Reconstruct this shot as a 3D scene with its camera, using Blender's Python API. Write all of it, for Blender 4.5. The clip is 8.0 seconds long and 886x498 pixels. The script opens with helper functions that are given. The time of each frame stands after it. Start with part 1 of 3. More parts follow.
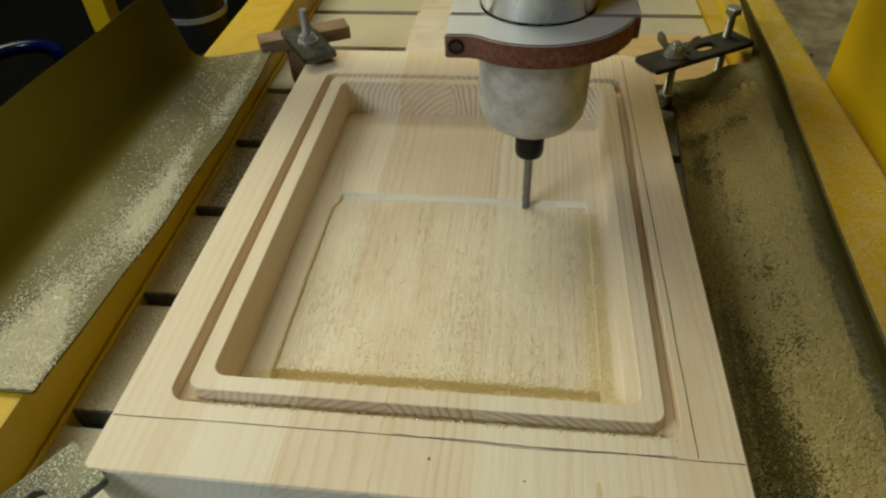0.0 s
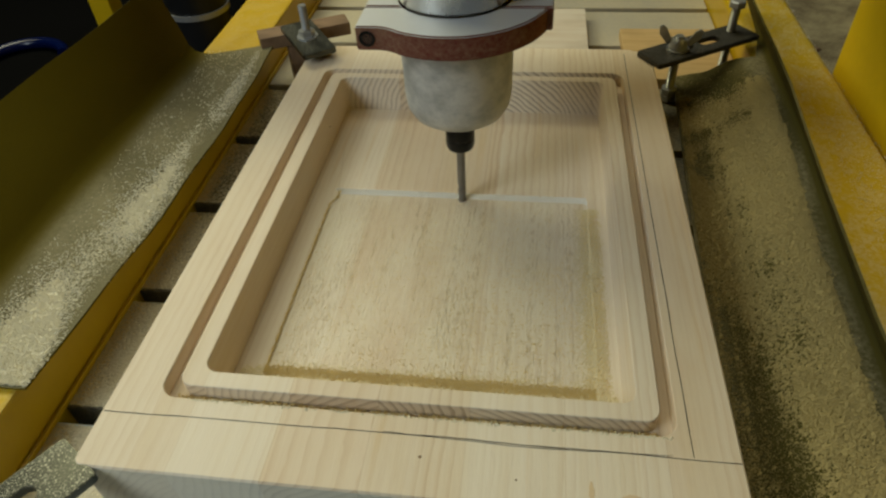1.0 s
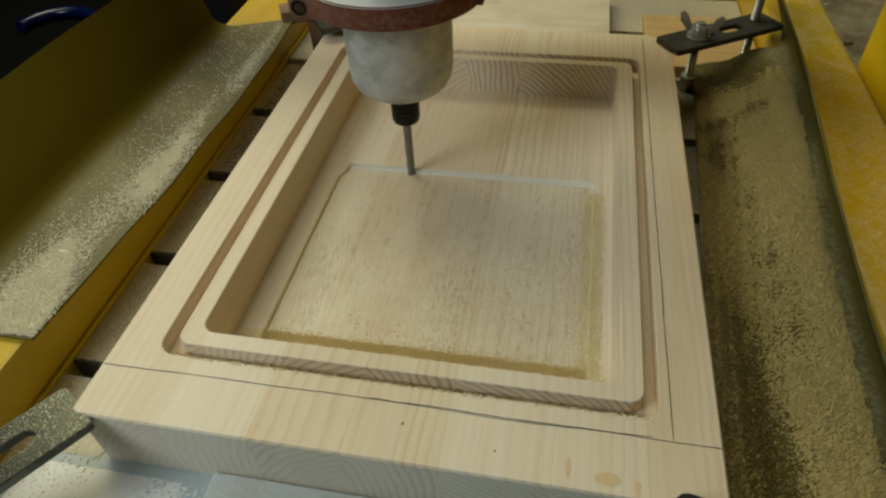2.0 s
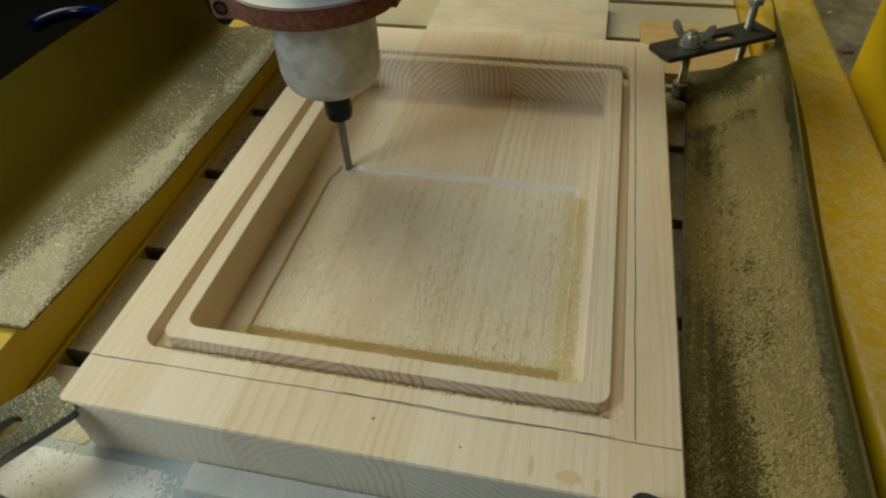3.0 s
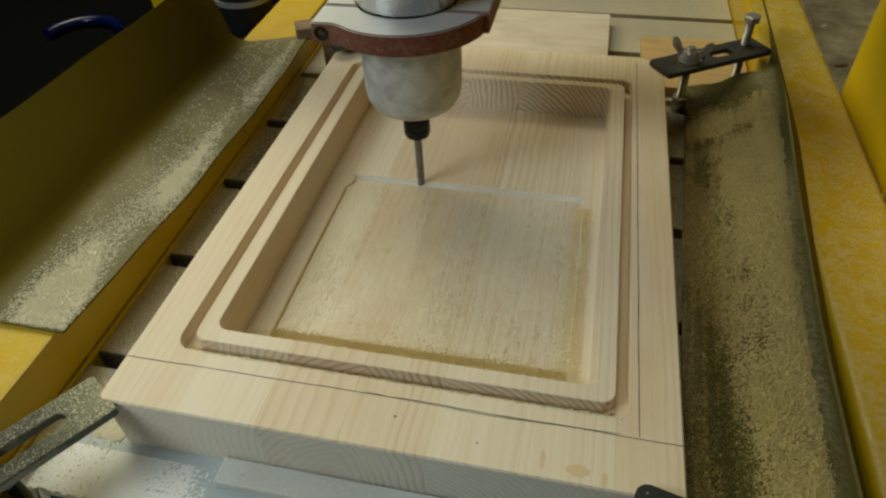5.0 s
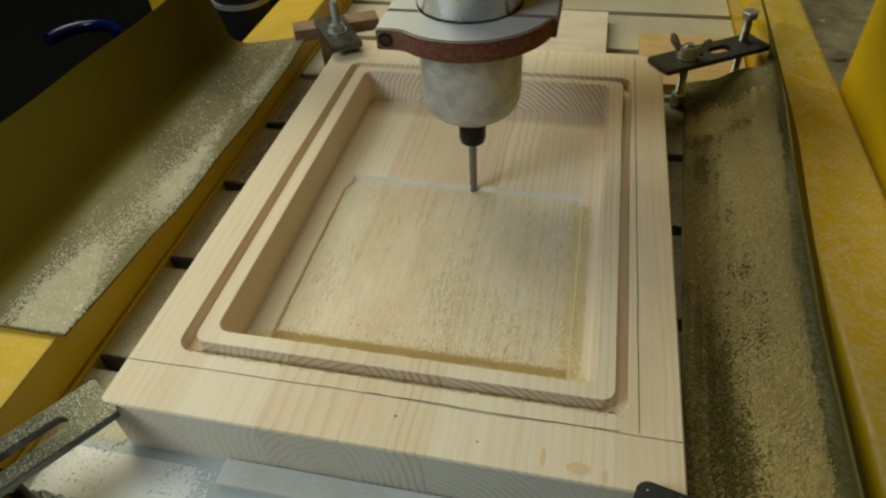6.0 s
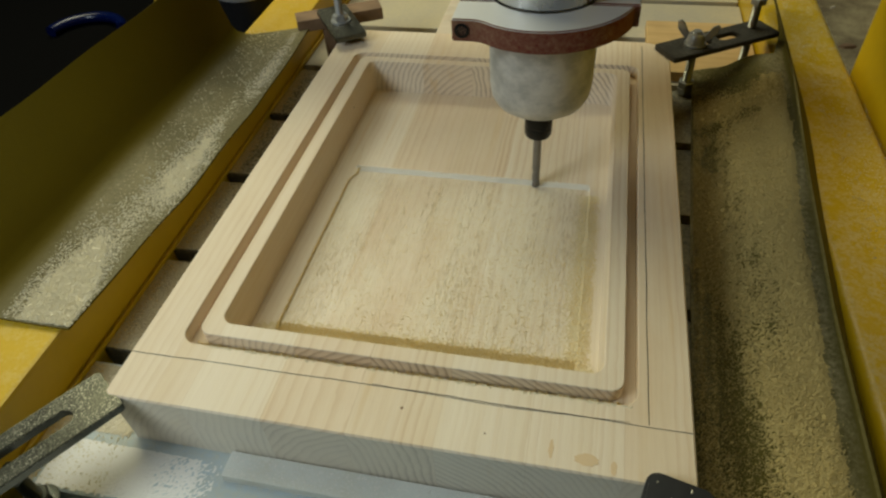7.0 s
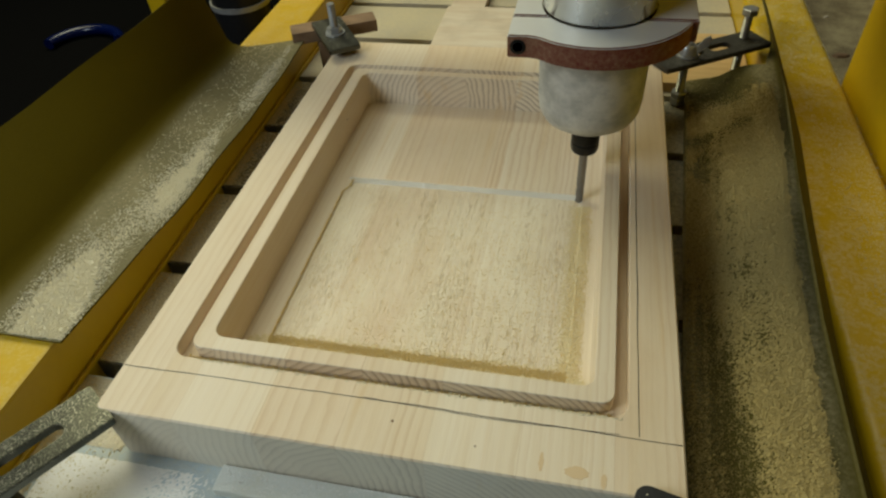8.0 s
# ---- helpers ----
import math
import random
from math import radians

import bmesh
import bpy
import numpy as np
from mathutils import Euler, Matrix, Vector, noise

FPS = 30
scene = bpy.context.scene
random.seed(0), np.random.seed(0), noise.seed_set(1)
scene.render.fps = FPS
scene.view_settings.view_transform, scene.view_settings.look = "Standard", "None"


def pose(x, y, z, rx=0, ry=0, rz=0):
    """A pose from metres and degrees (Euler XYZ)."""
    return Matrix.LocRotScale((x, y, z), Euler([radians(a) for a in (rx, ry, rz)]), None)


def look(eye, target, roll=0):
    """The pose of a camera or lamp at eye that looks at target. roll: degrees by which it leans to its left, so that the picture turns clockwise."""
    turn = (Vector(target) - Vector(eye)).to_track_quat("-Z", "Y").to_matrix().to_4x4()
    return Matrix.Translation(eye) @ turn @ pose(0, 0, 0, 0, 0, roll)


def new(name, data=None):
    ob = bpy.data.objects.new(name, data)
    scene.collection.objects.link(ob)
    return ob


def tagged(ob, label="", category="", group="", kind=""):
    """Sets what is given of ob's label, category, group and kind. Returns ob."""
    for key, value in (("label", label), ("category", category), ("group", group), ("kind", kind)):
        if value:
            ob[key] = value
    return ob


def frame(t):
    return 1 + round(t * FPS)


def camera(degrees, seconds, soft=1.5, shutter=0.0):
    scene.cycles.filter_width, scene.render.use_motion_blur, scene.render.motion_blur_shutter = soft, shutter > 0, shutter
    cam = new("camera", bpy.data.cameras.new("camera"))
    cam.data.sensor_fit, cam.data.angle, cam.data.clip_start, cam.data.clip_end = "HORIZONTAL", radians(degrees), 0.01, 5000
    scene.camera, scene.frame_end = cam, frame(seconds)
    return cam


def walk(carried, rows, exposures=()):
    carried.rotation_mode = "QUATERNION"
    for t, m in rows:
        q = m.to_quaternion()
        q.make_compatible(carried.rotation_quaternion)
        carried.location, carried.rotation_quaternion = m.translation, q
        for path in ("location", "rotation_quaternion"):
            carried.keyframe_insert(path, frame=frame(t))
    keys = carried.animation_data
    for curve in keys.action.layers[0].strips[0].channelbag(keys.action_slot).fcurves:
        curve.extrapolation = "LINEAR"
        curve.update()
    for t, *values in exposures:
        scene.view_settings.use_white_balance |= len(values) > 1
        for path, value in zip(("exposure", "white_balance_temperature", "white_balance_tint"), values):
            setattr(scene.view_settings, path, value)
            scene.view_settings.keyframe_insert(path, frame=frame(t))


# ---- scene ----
cam = camera(68.0, 8.0, soft=2.3, shutter=0.4)
PATH = [
    (0, (0.042, -0.376, 0.312), (-0.171, 1.076, -1.048), -2.8),
    (0.5, (0.046, -0.376, 0.31), (-0.184, 1.065, -1.058), -3.2),
    (1, (0.05, -0.373, 0.308), (-0.192, 1.072, -1.055), -3.6),
    (1.5, (0.055, -0.376, 0.305), (-0.223, 1.036, -1.083), -3.5),
    (3, (0.087, -0.38, 0.311), (-0.271, 1.017, -1.075), -3.2),
    (3.5, (0.086, -0.388, 0.322), (-0.259, 1.015, -1.061), -2.6),
    (4, (0.083, -0.393, 0.326), (-0.25, 1.017, -1.052), -2.0),
    (4.5, (0.08, -0.396, 0.329), (-0.261, 1.012, -1.051), -2.3),
    (6, (0.083, -0.396, 0.33), (-0.276, 1.006, -1.05), -3.7),
    (6.5, (0.082, -0.396, 0.328), (-0.273, 1.001, -1.059), -3.8),
    (7, (0.082, -0.394, 0.326), (-0.29, 0.99, -1.069), -4.5),
    (7.5, (0.086, -0.39, 0.325), (-0.283, 0.997, -1.068), -4.6),
    (8, (0.087, -0.392, 0.328), (-0.288, 1.009, -1.049), -4.7),
]
walk(cam, [(t, look(eye, target, roll)) for t, eye, target, roll in PATH],
     exposures=[(0.0, -0.02), (0.4, -0.15), (1.5, -0.17), (3.0, -0.14), (4.5, -0.14), (6.0, -0.10), (8.0, -0.06)])

# ---- world and lamps ----
world = bpy.data.worlds.new("world")
scene.world = world
world.use_nodes = True
world.node_tree.nodes["Background"].inputs[0].default_value = (0.9, 0.72, 0.42, 1)
world.node_tree.nodes["Background"].inputs[1].default_value = 0.02


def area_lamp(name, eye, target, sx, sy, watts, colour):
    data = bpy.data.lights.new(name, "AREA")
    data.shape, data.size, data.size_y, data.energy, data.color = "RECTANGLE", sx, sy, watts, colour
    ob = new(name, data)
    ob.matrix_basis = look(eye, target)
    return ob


area_lamp("cool_front_fill", (-0.68, -0.64, 0.66), (-0.10, 0.10, 0), 0.44, 0.40, 4.8, (0.86, 0.98, 1.0))
area_lamp("workshop_bulb_lamp", (-0.80, 0.54, 0.84), (-0.05, 0, 0), 0.60, 0.60, 5.2, (1.0, 0.935, 0.52))
area_lamp("overhead_fill", (-0.55, 0.90, 2.0), (-0.1, 0.1, 0), 1.4, 1.4, 23.0, (0.93, 0.95, 0.74))


# ---- materials ----
class Nodes:
    """Short hand for building a node material."""

    def __init__(self, name):
        self.mat = bpy.data.materials.new(name)
        self.mat.use_nodes = True
        self.tree = self.mat.node_tree
        self.bsdf = self.tree.nodes["Principled BSDF"]
        self.coord = self.tree.nodes.new("ShaderNodeTexCoord").outputs["Object"]

    def put(self, socket, value):
        if hasattr(value, "is_output"):
            self.tree.links.new(value, socket)
        elif isinstance(value, tuple) and len(value) == 3 and len(socket.default_value) == 4:
            socket.default_value = (*value, 1)
        else:
            socket.default_value = value

    def math(self, op, a, b=0.0, c=0.0, clamp=False):
        n = self.tree.nodes.new("ShaderNodeMath")
        n.operation, n.use_clamp = op, clamp
        for s, v in zip(n.inputs, (a, b, c)):
            self.put(s, v)
        return n.outputs[0]

    def xyz(self, vec):
        n = self.tree.nodes.new("ShaderNodeSeparateXYZ")
        self.put(n.inputs[0], vec)
        return n.outputs

    def join(self, x, y, z):
        n = self.tree.nodes.new("ShaderNodeCombineXYZ")
        for s, v in zip(n.inputs, (x, y, z)):
            self.put(s, v)
        return n.outputs[0]

    def scaled(self, sx, sy, sz, vec=None):
        n = self.tree.nodes.new("ShaderNodeMapping")
        self.put(n.inputs[0], vec or self.coord)
        n.inputs["Scale"].default_value = (sx, sy, sz)
        return n.outputs[0]

    def noise(self, scale, detail=3.0, rough=0.55, vec=None):
        n = self.tree.nodes.new("ShaderNodeTexNoise")
        self.put(n.inputs["Vector"], vec or self.coord)
        n.inputs["Scale"].default_value, n.inputs["Detail"].default_value, n.inputs["Roughness"].default_value = scale, detail, rough
        return n.outputs["Fac"]

    def white(self, w):
        n = self.tree.nodes.new("ShaderNodeTexWhiteNoise")
        n.noise_dimensions = "1D"
        self.put(n.inputs["W"], w)
        return n.outputs["Color"], n.outputs["Value"]

    def ramp(self, fac, *stops, steps=False):
        n = self.tree.nodes.new("ShaderNodeValToRGB")
        n.color_ramp.interpolation = "CONSTANT" if steps else "LINEAR"
        self.put(n.inputs[0], fac)
        el = n.color_ramp.elements
        while len(el) < len(stops):
            el.new(0.5)
        for e, (p, c) in zip(el, stops):
            e.position = p
            e.color = (*c, 1) if isinstance(c, tuple) else (c, c, c, 1)
        return n.outputs[0]

    def mix(self, fac, a, b, mode="MIX"):
        n = self.tree.nodes.new("ShaderNodeMix")
        n.data_type, n.blend_type = "RGBA", mode
        self.put(n.inputs[0], fac)
        self.put(n.inputs[6], a)
        self.put(n.inputs[7], b)
        return n.outputs[2]

    def bump(self, height, dist=0.0005, strength=0.6):
        n = self.tree.nodes.new("ShaderNodeBump")
        n.inputs["Strength"].default_value, n.inputs["Distance"].default_value = strength, dist
        self.put(n.inputs["Height"], height)
        self.tree.links.new(n.outputs[0], self.bsdf.inputs["Normal"])

    def done(self, colour, rough=0.6, metal=0.0, spec=0.4):
        self.put(self.bsdf.inputs["Base Color"], colour)
        self.put(self.bsdf.inputs["Roughness"], rough)
        self.put(self.bsdf.inputs["Metallic"], metal)
        self.bsdf.inputs["Specular IOR Level"].default_value = spec
        return self.mat


DUST = (0.70, 0.60, 0.36)


# for each stave: the heart of its rings (across, up) and the ring width, in metres
STAVES = ((0.060, -0.020, 0.0034), (0.085, 0.004, 0.0037), (0.052, -0.034, 0.0040), (-0.080, 0.012, 0.0038), (-0.048, -0.042, 0.0034), (-0.062, -0.016, 0.0032), (0.090, 0.0, 0.0036))


def pine(name, dust=0.0, rough_cut=0.0, ends=0.72, grey=None):
    """Glued pine staves along y: growth rings as a solid texture, stronger on end grain."""
    k = Nodes(name)
    x, y, z = k.xyz(k.coord)
    u = k.math("DIVIDE", k.math("ADD", x, 0.1495), 0.0445)
    idx = k.math("FLOOR", u)
    col, _ = k.white(k.math("ADD", idx, 3.7))
    r1, r2, r3 = k.xyz(col)
    lx = k.math("MULTIPLY", k.math("SUBTRACT", k.math("FRACT", u), 0.5), 0.0445)
    wob = k.math("MULTIPLY", k.math("SUBTRACT", k.noise(1.0, 3, 0.5, k.scaled(38, 4.5, 38)), 0.5), 0.010)
    heart = k.ramp(k.math("DIVIDE", k.math("ADD", idx, 0.5), 7.0), *[(i / 7.0, (cx * 4 + 0.5, cz * 4 + 0.5, w * 118)) for i, (cx, cz, w) in enumerate(STAVES)], steps=True)
    hx, hz, hw = k.xyz(heart)
    dx = k.math("ADD", k.math("SUBTRACT", lx, k.math("MULTIPLY", k.math("SUBTRACT", hx, 0.5), 0.25)), wob)
    dz = k.math("SUBTRACT", k.math("ADD", z, k.math("MULTIPLY", y, k.math("MULTIPLY", k.math("SUBTRACT", r3, 0.5), 0.05))), k.math("MULTIPLY", k.math("SUBTRACT", hz, 0.5), 0.25))
    r = k.math("SQRT", k.math("ADD", k.math("MULTIPLY", dx, dx), k.math("MULTIPLY", dz, dz)))
    ring = k.math("FRACT", k.math("DIVIDE", k.math("ADD", r, k.math("MULTIPLY", k.noise(60, 2), 0.0022)), k.math("DIVIDE", hw, 100.0)))
    late = k.ramp(ring, (0.0, 0.0), (0.5, 0.08), (0.82, 0.8), (0.93, 1.0), (1.0, 0.05))
    geo = k.tree.nodes.new("ShaderNodeNewGeometry").outputs["Normal"]
    end = k.math("POWER", k.math("ABSOLUTE", k.xyz(geo)[1]), 3.0)
    streak = k.noise(1.0, 4, 0.6, k.scaled(520, 14, 420))
    early = k.mix(r1, (0.80, 0.70, 0.57), (0.75, 0.61, 0.45))
    broad = k.noise(1.0, 4, 0.6, k.scaled(110, 3.5, 60))
    early = k.mix(k.ramp(broad, (0.38, 0.55), (0.62, 0.0)), early, (0.66, 0.50, 0.28))
    early = k.mix(k.math("MULTIPLY", k.noise(14, 3), 0.45), early, (0.86, 0.77, 0.62))
    early = k.mix(k.math("MULTIPLY", end, 0.6), early, (0.86, 0.79, 0.67))
    dark = k.mix(end, (0.54, 0.36, 0.19), (0.22, 0.15, 0.09))
    amount = k.math("ADD", k.math("MULTIPLY", end, ends), k.math("ADD", 0.12, k.math("MULTIPLY", k.ramp(k.noise(1.0, 2, 0.5, k.scaled(42, 1.3, 30)), (0.42, 0.08), (0.56, 1.0)), k.math("ADD", 0.25, k.math("MULTIPLY", r2, 0.65)))))
    c = k.mix(k.math("MULTIPLY", late, amount, clamp=True), early, dark)
    c = k.mix(k.ramp(streak, (0.42, 0.0), (0.72, 0.34)), c, (0.56, 0.41, 0.24))
    c = k.mix(k.math("MULTIPLY", r3, 0.50), c, (0.90, 0.81, 0.69))
    c = k.mix(k.math("MULTIPLY", r1, 0.40), c, (0.68, 0.48, 0.30))
    seam = k.math("LESS_THAN", k.math("ABSOLUTE", k.math("SUBTRACT", k.math("FRACT", u), 0.0)), 0.008)
    c = k.mix(k.math("MULTIPLY", seam, 0.35), c, (0.45, 0.28, 0.13))
    resin = k.math("MULTIPLY", k.ramp(k.noise(1.0, 3, 0.5, k.scaled(150, 3.2, 60)), (0.60, 0.0), (0.72, 0.55)), k.ramp(k.noise(11, 2), (0.45, 0.2), (0.6, 1.0)))
    c = k.mix(resin, c, (0.66, 0.44, 0.18))
    if grey:
        c = k.mix(0.5, c, grey)
    if dust:
        d = k.math("MULTIPLY", k.ramp(k.noise(26, 5, 0.7, k.scaled(1, 0.5, 1)), (0.3, 0.0), (0.66, 1.0)), dust)
        c = k.mix(d, c, (0.86, 0.78, 0.62))
    fine = k.noise(1.0, 3, 0.7, k.scaled(900, 120, 900))
    h = k.math("ADD", k.math("MULTIPLY", fine, 0.5), k.math("MULTIPLY", late, 0.08))
    if rough_cut:
        fuzz = k.noise(1.0, 5, 0.7, k.scaled(680, 70, 300))
        c = k.mix(k.math("MULTIPLY", k.ramp(fuzz, (0.46, 0.0), (0.68, 1.0)), min(0.22, rough_cut * 0.4)), c, (0.60, 0.48, 0.28))
        h = k.math("ADD", h, k.math("MULTIPLY", fuzz, rough_cut * 2.0))
        tear = k.math("MULTIPLY", k.ramp(k.noise(1.0, 2, 0.6, k.scaled(150, 5, 60)), (0.46, 0.0), (0.60, 1.0)), k.ramp(k.noise(1.0, 3, 0.7, k.scaled(620, 120, 300)), (0.50, 0.0), (0.60, 1.0)))
        tear = k.math("MULTIPLY", tear, k.ramp(k.noise(9, 3, 0.6), (0.40, 0.25), (0.56, 1.0)))
        c = k.mix(k.math("MULTIPLY", tear, min(0.75, rough_cut * 0.55)), c, (0.50, 0.38, 0.20))
        h = k.math("SUBTRACT", h, k.math("MULTIPLY", tear, rough_cut * 2.0))
        passes = k.math("SINE", k.math("MULTIPLY", y, 2 * math.pi / 0.0026))
        h = k.math("ADD", h, k.math("MULTIPLY", k.math("ADD", k.math("MULTIPLY", passes, 0.12), k.noise(420, 4, 0.7)), rough_cut))
    k.bump(h, 0.0006, 0.5)
    return k.done(c, 0.62, 0, 0.3)


def paint(name, colour, worn, dust=0.3, rough=0.42):
    """Enamel paint with chips, grime and drifted sawdust on faces that look up."""
    k = Nodes(name)
    n = k.noise(9, 5, 0.65)
    c = k.mix(k.ramp(n, (0.35, 0.0), (0.75, 0.5)), colour, worn)
    c = k.mix(k.math("MULTIPLY", k.noise(160, 3), 0.22), c, tuple(v * 0.55 for v in colour))
    geo = k.tree.nodes.new("ShaderNodeNewGeometry").outputs["Normal"]
    up = k.math("POWER", k.math("MAXIMUM", k.xyz(geo)[2], 0.0), 4.0)
    speck = k.math("MULTIPLY", k.ramp(k.noise(300, 5, 0.8), (0.42, 0.0), (0.56, 1.0)), k.ramp(k.noise(60, 5, 0.75), (0.44, 0.15), (0.54, 1.0)))
    d = k.math("MULTIPLY", k.math("MULTIPLY", speck, up), dust)
    c = k.mix(d, c, DUST)
    k.bump(k.math("ADD", k.math("MULTIPLY", k.noise(35, 3), 0.6), d), 0.0006, 0.4)
    return k.done(c, k.math("ADD", rough, k.math("MULTIPLY", d, 0.4), clamp=True))


def metal(name, colour, rough, dust=0.0, dirt=0.4, grain=(200, 200, 200), shine=0.6):
    k = Nodes(name)
    c = k.mix(k.math("MULTIPLY", k.ramp(k.noise(40, 5, 0.7), (0.4, 0.0), (0.7, 1.0)), dirt), colour, tuple(v * 0.45 for v in colour))
    fac = 0.0
    if dust:
        geo = k.tree.nodes.new("ShaderNodeNewGeometry").outputs["Normal"]
        up = k.math("POWER", k.math("MAXIMUM", k.xyz(geo)[2], 0.0), 6.0)
        fac = k.math("MULTIPLY", k.math("MULTIPLY", k.ramp(k.noise(1000, 4, 0.75), (0.54, 0.0), (0.59, 1.0)), k.ramp(k.noise(70, 4, 0.7), (0.38, 0.2), (0.56, 1.0))), k.math("MULTIPLY", up, dust))
        c = k.mix(fac, c, (0.68, 0.65, 0.54))
    k.bump(k.noise(1.0, 3, 0.6, k.scaled(*grain)), 0.0003, 0.3)
    return k.done(c, k.math("ADD", k.math("MULTIPLY", k.noise(55, 4), 0.22), rough - 0.1), k.math("MULTIPLY", k.math("SUBTRACT", 1.0, fac), shine) if dust else shine)


def dusted(name, base, cover, scale=1.0, rough=0.6, low=0.42, high=0.58, film=0.0, spec=0.2):
    """A plain sheet with a patchy film of sawdust."""
    k = Nodes(name)
    big = k.noise(9 * scale, 4, 0.6)
    fine = k.noise(330 * scale, 5, 0.8)
    m = k.ramp(k.math("ADD", k.math("MULTIPLY", big, 0.62), k.math("MULTIPLY", fine, 0.42)), (low, 0.0), (high, 1.0))
    c = k.mix(k.math("MULTIPLY", k.noise(24, 4), 0.35), base, tuple(v * 0.6 for v in base))
    if film:
        geo = k.tree.nodes.new("ShaderNodeNewGeometry").outputs["Normal"]
        up = k.math("POWER", k.math("MAXIMUM", k.xyz(geo)[2], 0.0), 14.0)
        c = k.mix(k.math("MULTIPLY", up, film), c, (0.28, 0.262, 0.205))
        m = k.math("MULTIPLY", m, up)
    c = k.mix(k.math("MULTIPLY", m, cover), c, DUST)
    k.bump(k.math("ADD", fine, m), 0.0007, 0.5)
    return k.done(c, k.math("ADD", rough, k.math("MULTIPLY", m, 0.25), clamp=True), 0, spec)


def plain(name, colour, rough=0.6, vary=0.3, metallic=0.0, spec=0.4):
    k = Nodes(name)
    c = k.mix(k.math("MULTIPLY", k.noise(60, 4, 0.65), vary), colour, tuple(v * 0.4 for v in colour))
    k.bump(k.noise(300, 3), 0.0003, 0.3)
    return k.done(c, rough, metallic, spec)


def ply(name, light, dark):
    k = Nodes(name)
    n = k.noise(1.0, 4, 0.6, k.scaled(12, 90, 60))
    c = k.mix(k.ramp(n, (0.35, 0.0), (0.7, 1.0)), light, dark)
    c = k.mix(k.math("MULTIPLY", k.ramp(k.noise(22, 4), (0.5, 0.0), (0.7, 1.0)), 0.35), c, tuple(v * 0.6 for v in dark))
    k.bump(n, 0.0004, 0.4)
    return k.done(c, 0.7)


def frosted(name):
    """Matt grey metal with whitish smears of dust."""
    k = Nodes(name)
    smear = k.ramp(k.noise(1.0, 5, 0.65, k.scaled(48, 48, 62)), (0.40, 0.0), (0.60, 1.0))
    fine = k.noise(420, 4, 0.7)
    c = k.mix(smear, (0.36, 0.375, 0.385), (0.62, 0.62, 0.60))
    c = k.mix(k.math("MULTIPLY", fine, 0.3), c, (0.40, 0.37, 0.30))
    k.bump(k.math("ADD", fine, smear), 0.0003, 0.4)
    return k.done(c, k.math("ADD", 0.42, k.math("MULTIPLY", smear, 0.3)), 0.25, 0.3)


PINE = pine("pine_top", 0.30)
PINE_SAWN = pine("pine_sawn_cool_side", 0.35, 0.1, 0.33, (0.62, 0.62, 0.56))
PINE_FAR = pine("pine_first_pass", 0.30, 0.15)
PINE_NEAR = pine("pine_second_pass", 0.85, 0.75, 0.12)
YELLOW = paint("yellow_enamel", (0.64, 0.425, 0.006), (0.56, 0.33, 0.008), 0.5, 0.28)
YELLOW_DULL = paint("yellow_enamel_dull", (0.59, 0.375, 0.005), (0.47, 0.27, 0.008), 0.18)
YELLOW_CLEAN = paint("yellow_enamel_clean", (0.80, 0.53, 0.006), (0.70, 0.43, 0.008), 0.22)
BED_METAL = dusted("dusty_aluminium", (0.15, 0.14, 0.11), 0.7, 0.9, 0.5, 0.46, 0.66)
BED_CLEAN = dusted("bare_aluminium_cool_sheen", (0.56, 0.65, 0.69), 0.6, 0.7, 0.40, 0.5, 0.72)
BED_BACK = dusted("dusty_aluminium_lit_back", (0.46, 0.415, 0.345), 0.6, 0.7, 0.5, 0.40, 0.66)
PALE = dusted("pale_laminate", (0.84, 0.85, 0.79), 0.35, 2.2, 0.7, 0.50, 0.66)
SLOT_SHADE = plain("slot_shade_black", (0.035, 0.033, 0.03), 0.7)
GUARD_LEFT = dusted("brown_plastic_sheet", (0.120, 0.090, 0.005), 0.30, 1.0, 0.5, 0.5, 0.7, 0.38, 0.06)
GUARD_RIGHT = dusted("grey_brown_plastic_sheet", (0.092, 0.076, 0.018), 0.55, 1.0, 0.6, 0.48, 0.68, 0.12, 0.03)
STEEL = metal("zinc_steel", (0.50, 0.51, 0.52), 0.32, 0.0, 0.5)
STEEL_DUSTY = metal("dusty_steel_plate", (0.105, 0.108, 0.092), 0.30, 0.6, 0.6, (260, 260, 260), 0.9)
DARK_STEEL = metal("dark_oiled_steel", (0.16, 0.17, 0.155), 0.34, 0.25, 0.5, (200, 200, 200), 0.9)
BLACK_PLATE = metal("blackened_steel", (0.075, 0.07, 0.06), 0.5, 0.25, 0.4)
BRUSHED = metal("brushed_steel_body", (0.66, 0.66, 0.64), 0.26, 0.0, 0.25, (30, 30, 900), 1.0)
FROST = frosted("frosted_aluminium_nose")
CLAMP_TOP = plain("machined_grey_face", (0.66, 0.67, 0.70), 0.45, 0.2, 0.2)
CLAMP_RED = dusted("worn_maroon_paint", (0.15, 0.022, 0.016), 0.30, 1.3, 0.5, 0.46, 0.66)
NUT_BLACK = plain("black_oxide_nut", (0.014, 0.014, 0.014), 0.34, 0.3, 0.6)
BIT = metal("carbide_cutter", (0.23, 0.22, 0.21), 0.35, 0.0, 0.5)
BLACK = plain("black_plastic", (0.012, 0.012, 0.013), 0.35, 0.2)
BLUE = plain("blue_plastic", (0.0012, 0.005, 0.045), 0.22, 0.2)
SPRUCE = ply("pale_birch_offcut", (0.70, 0.62, 0.51), (0.61, 0.49, 0.37))
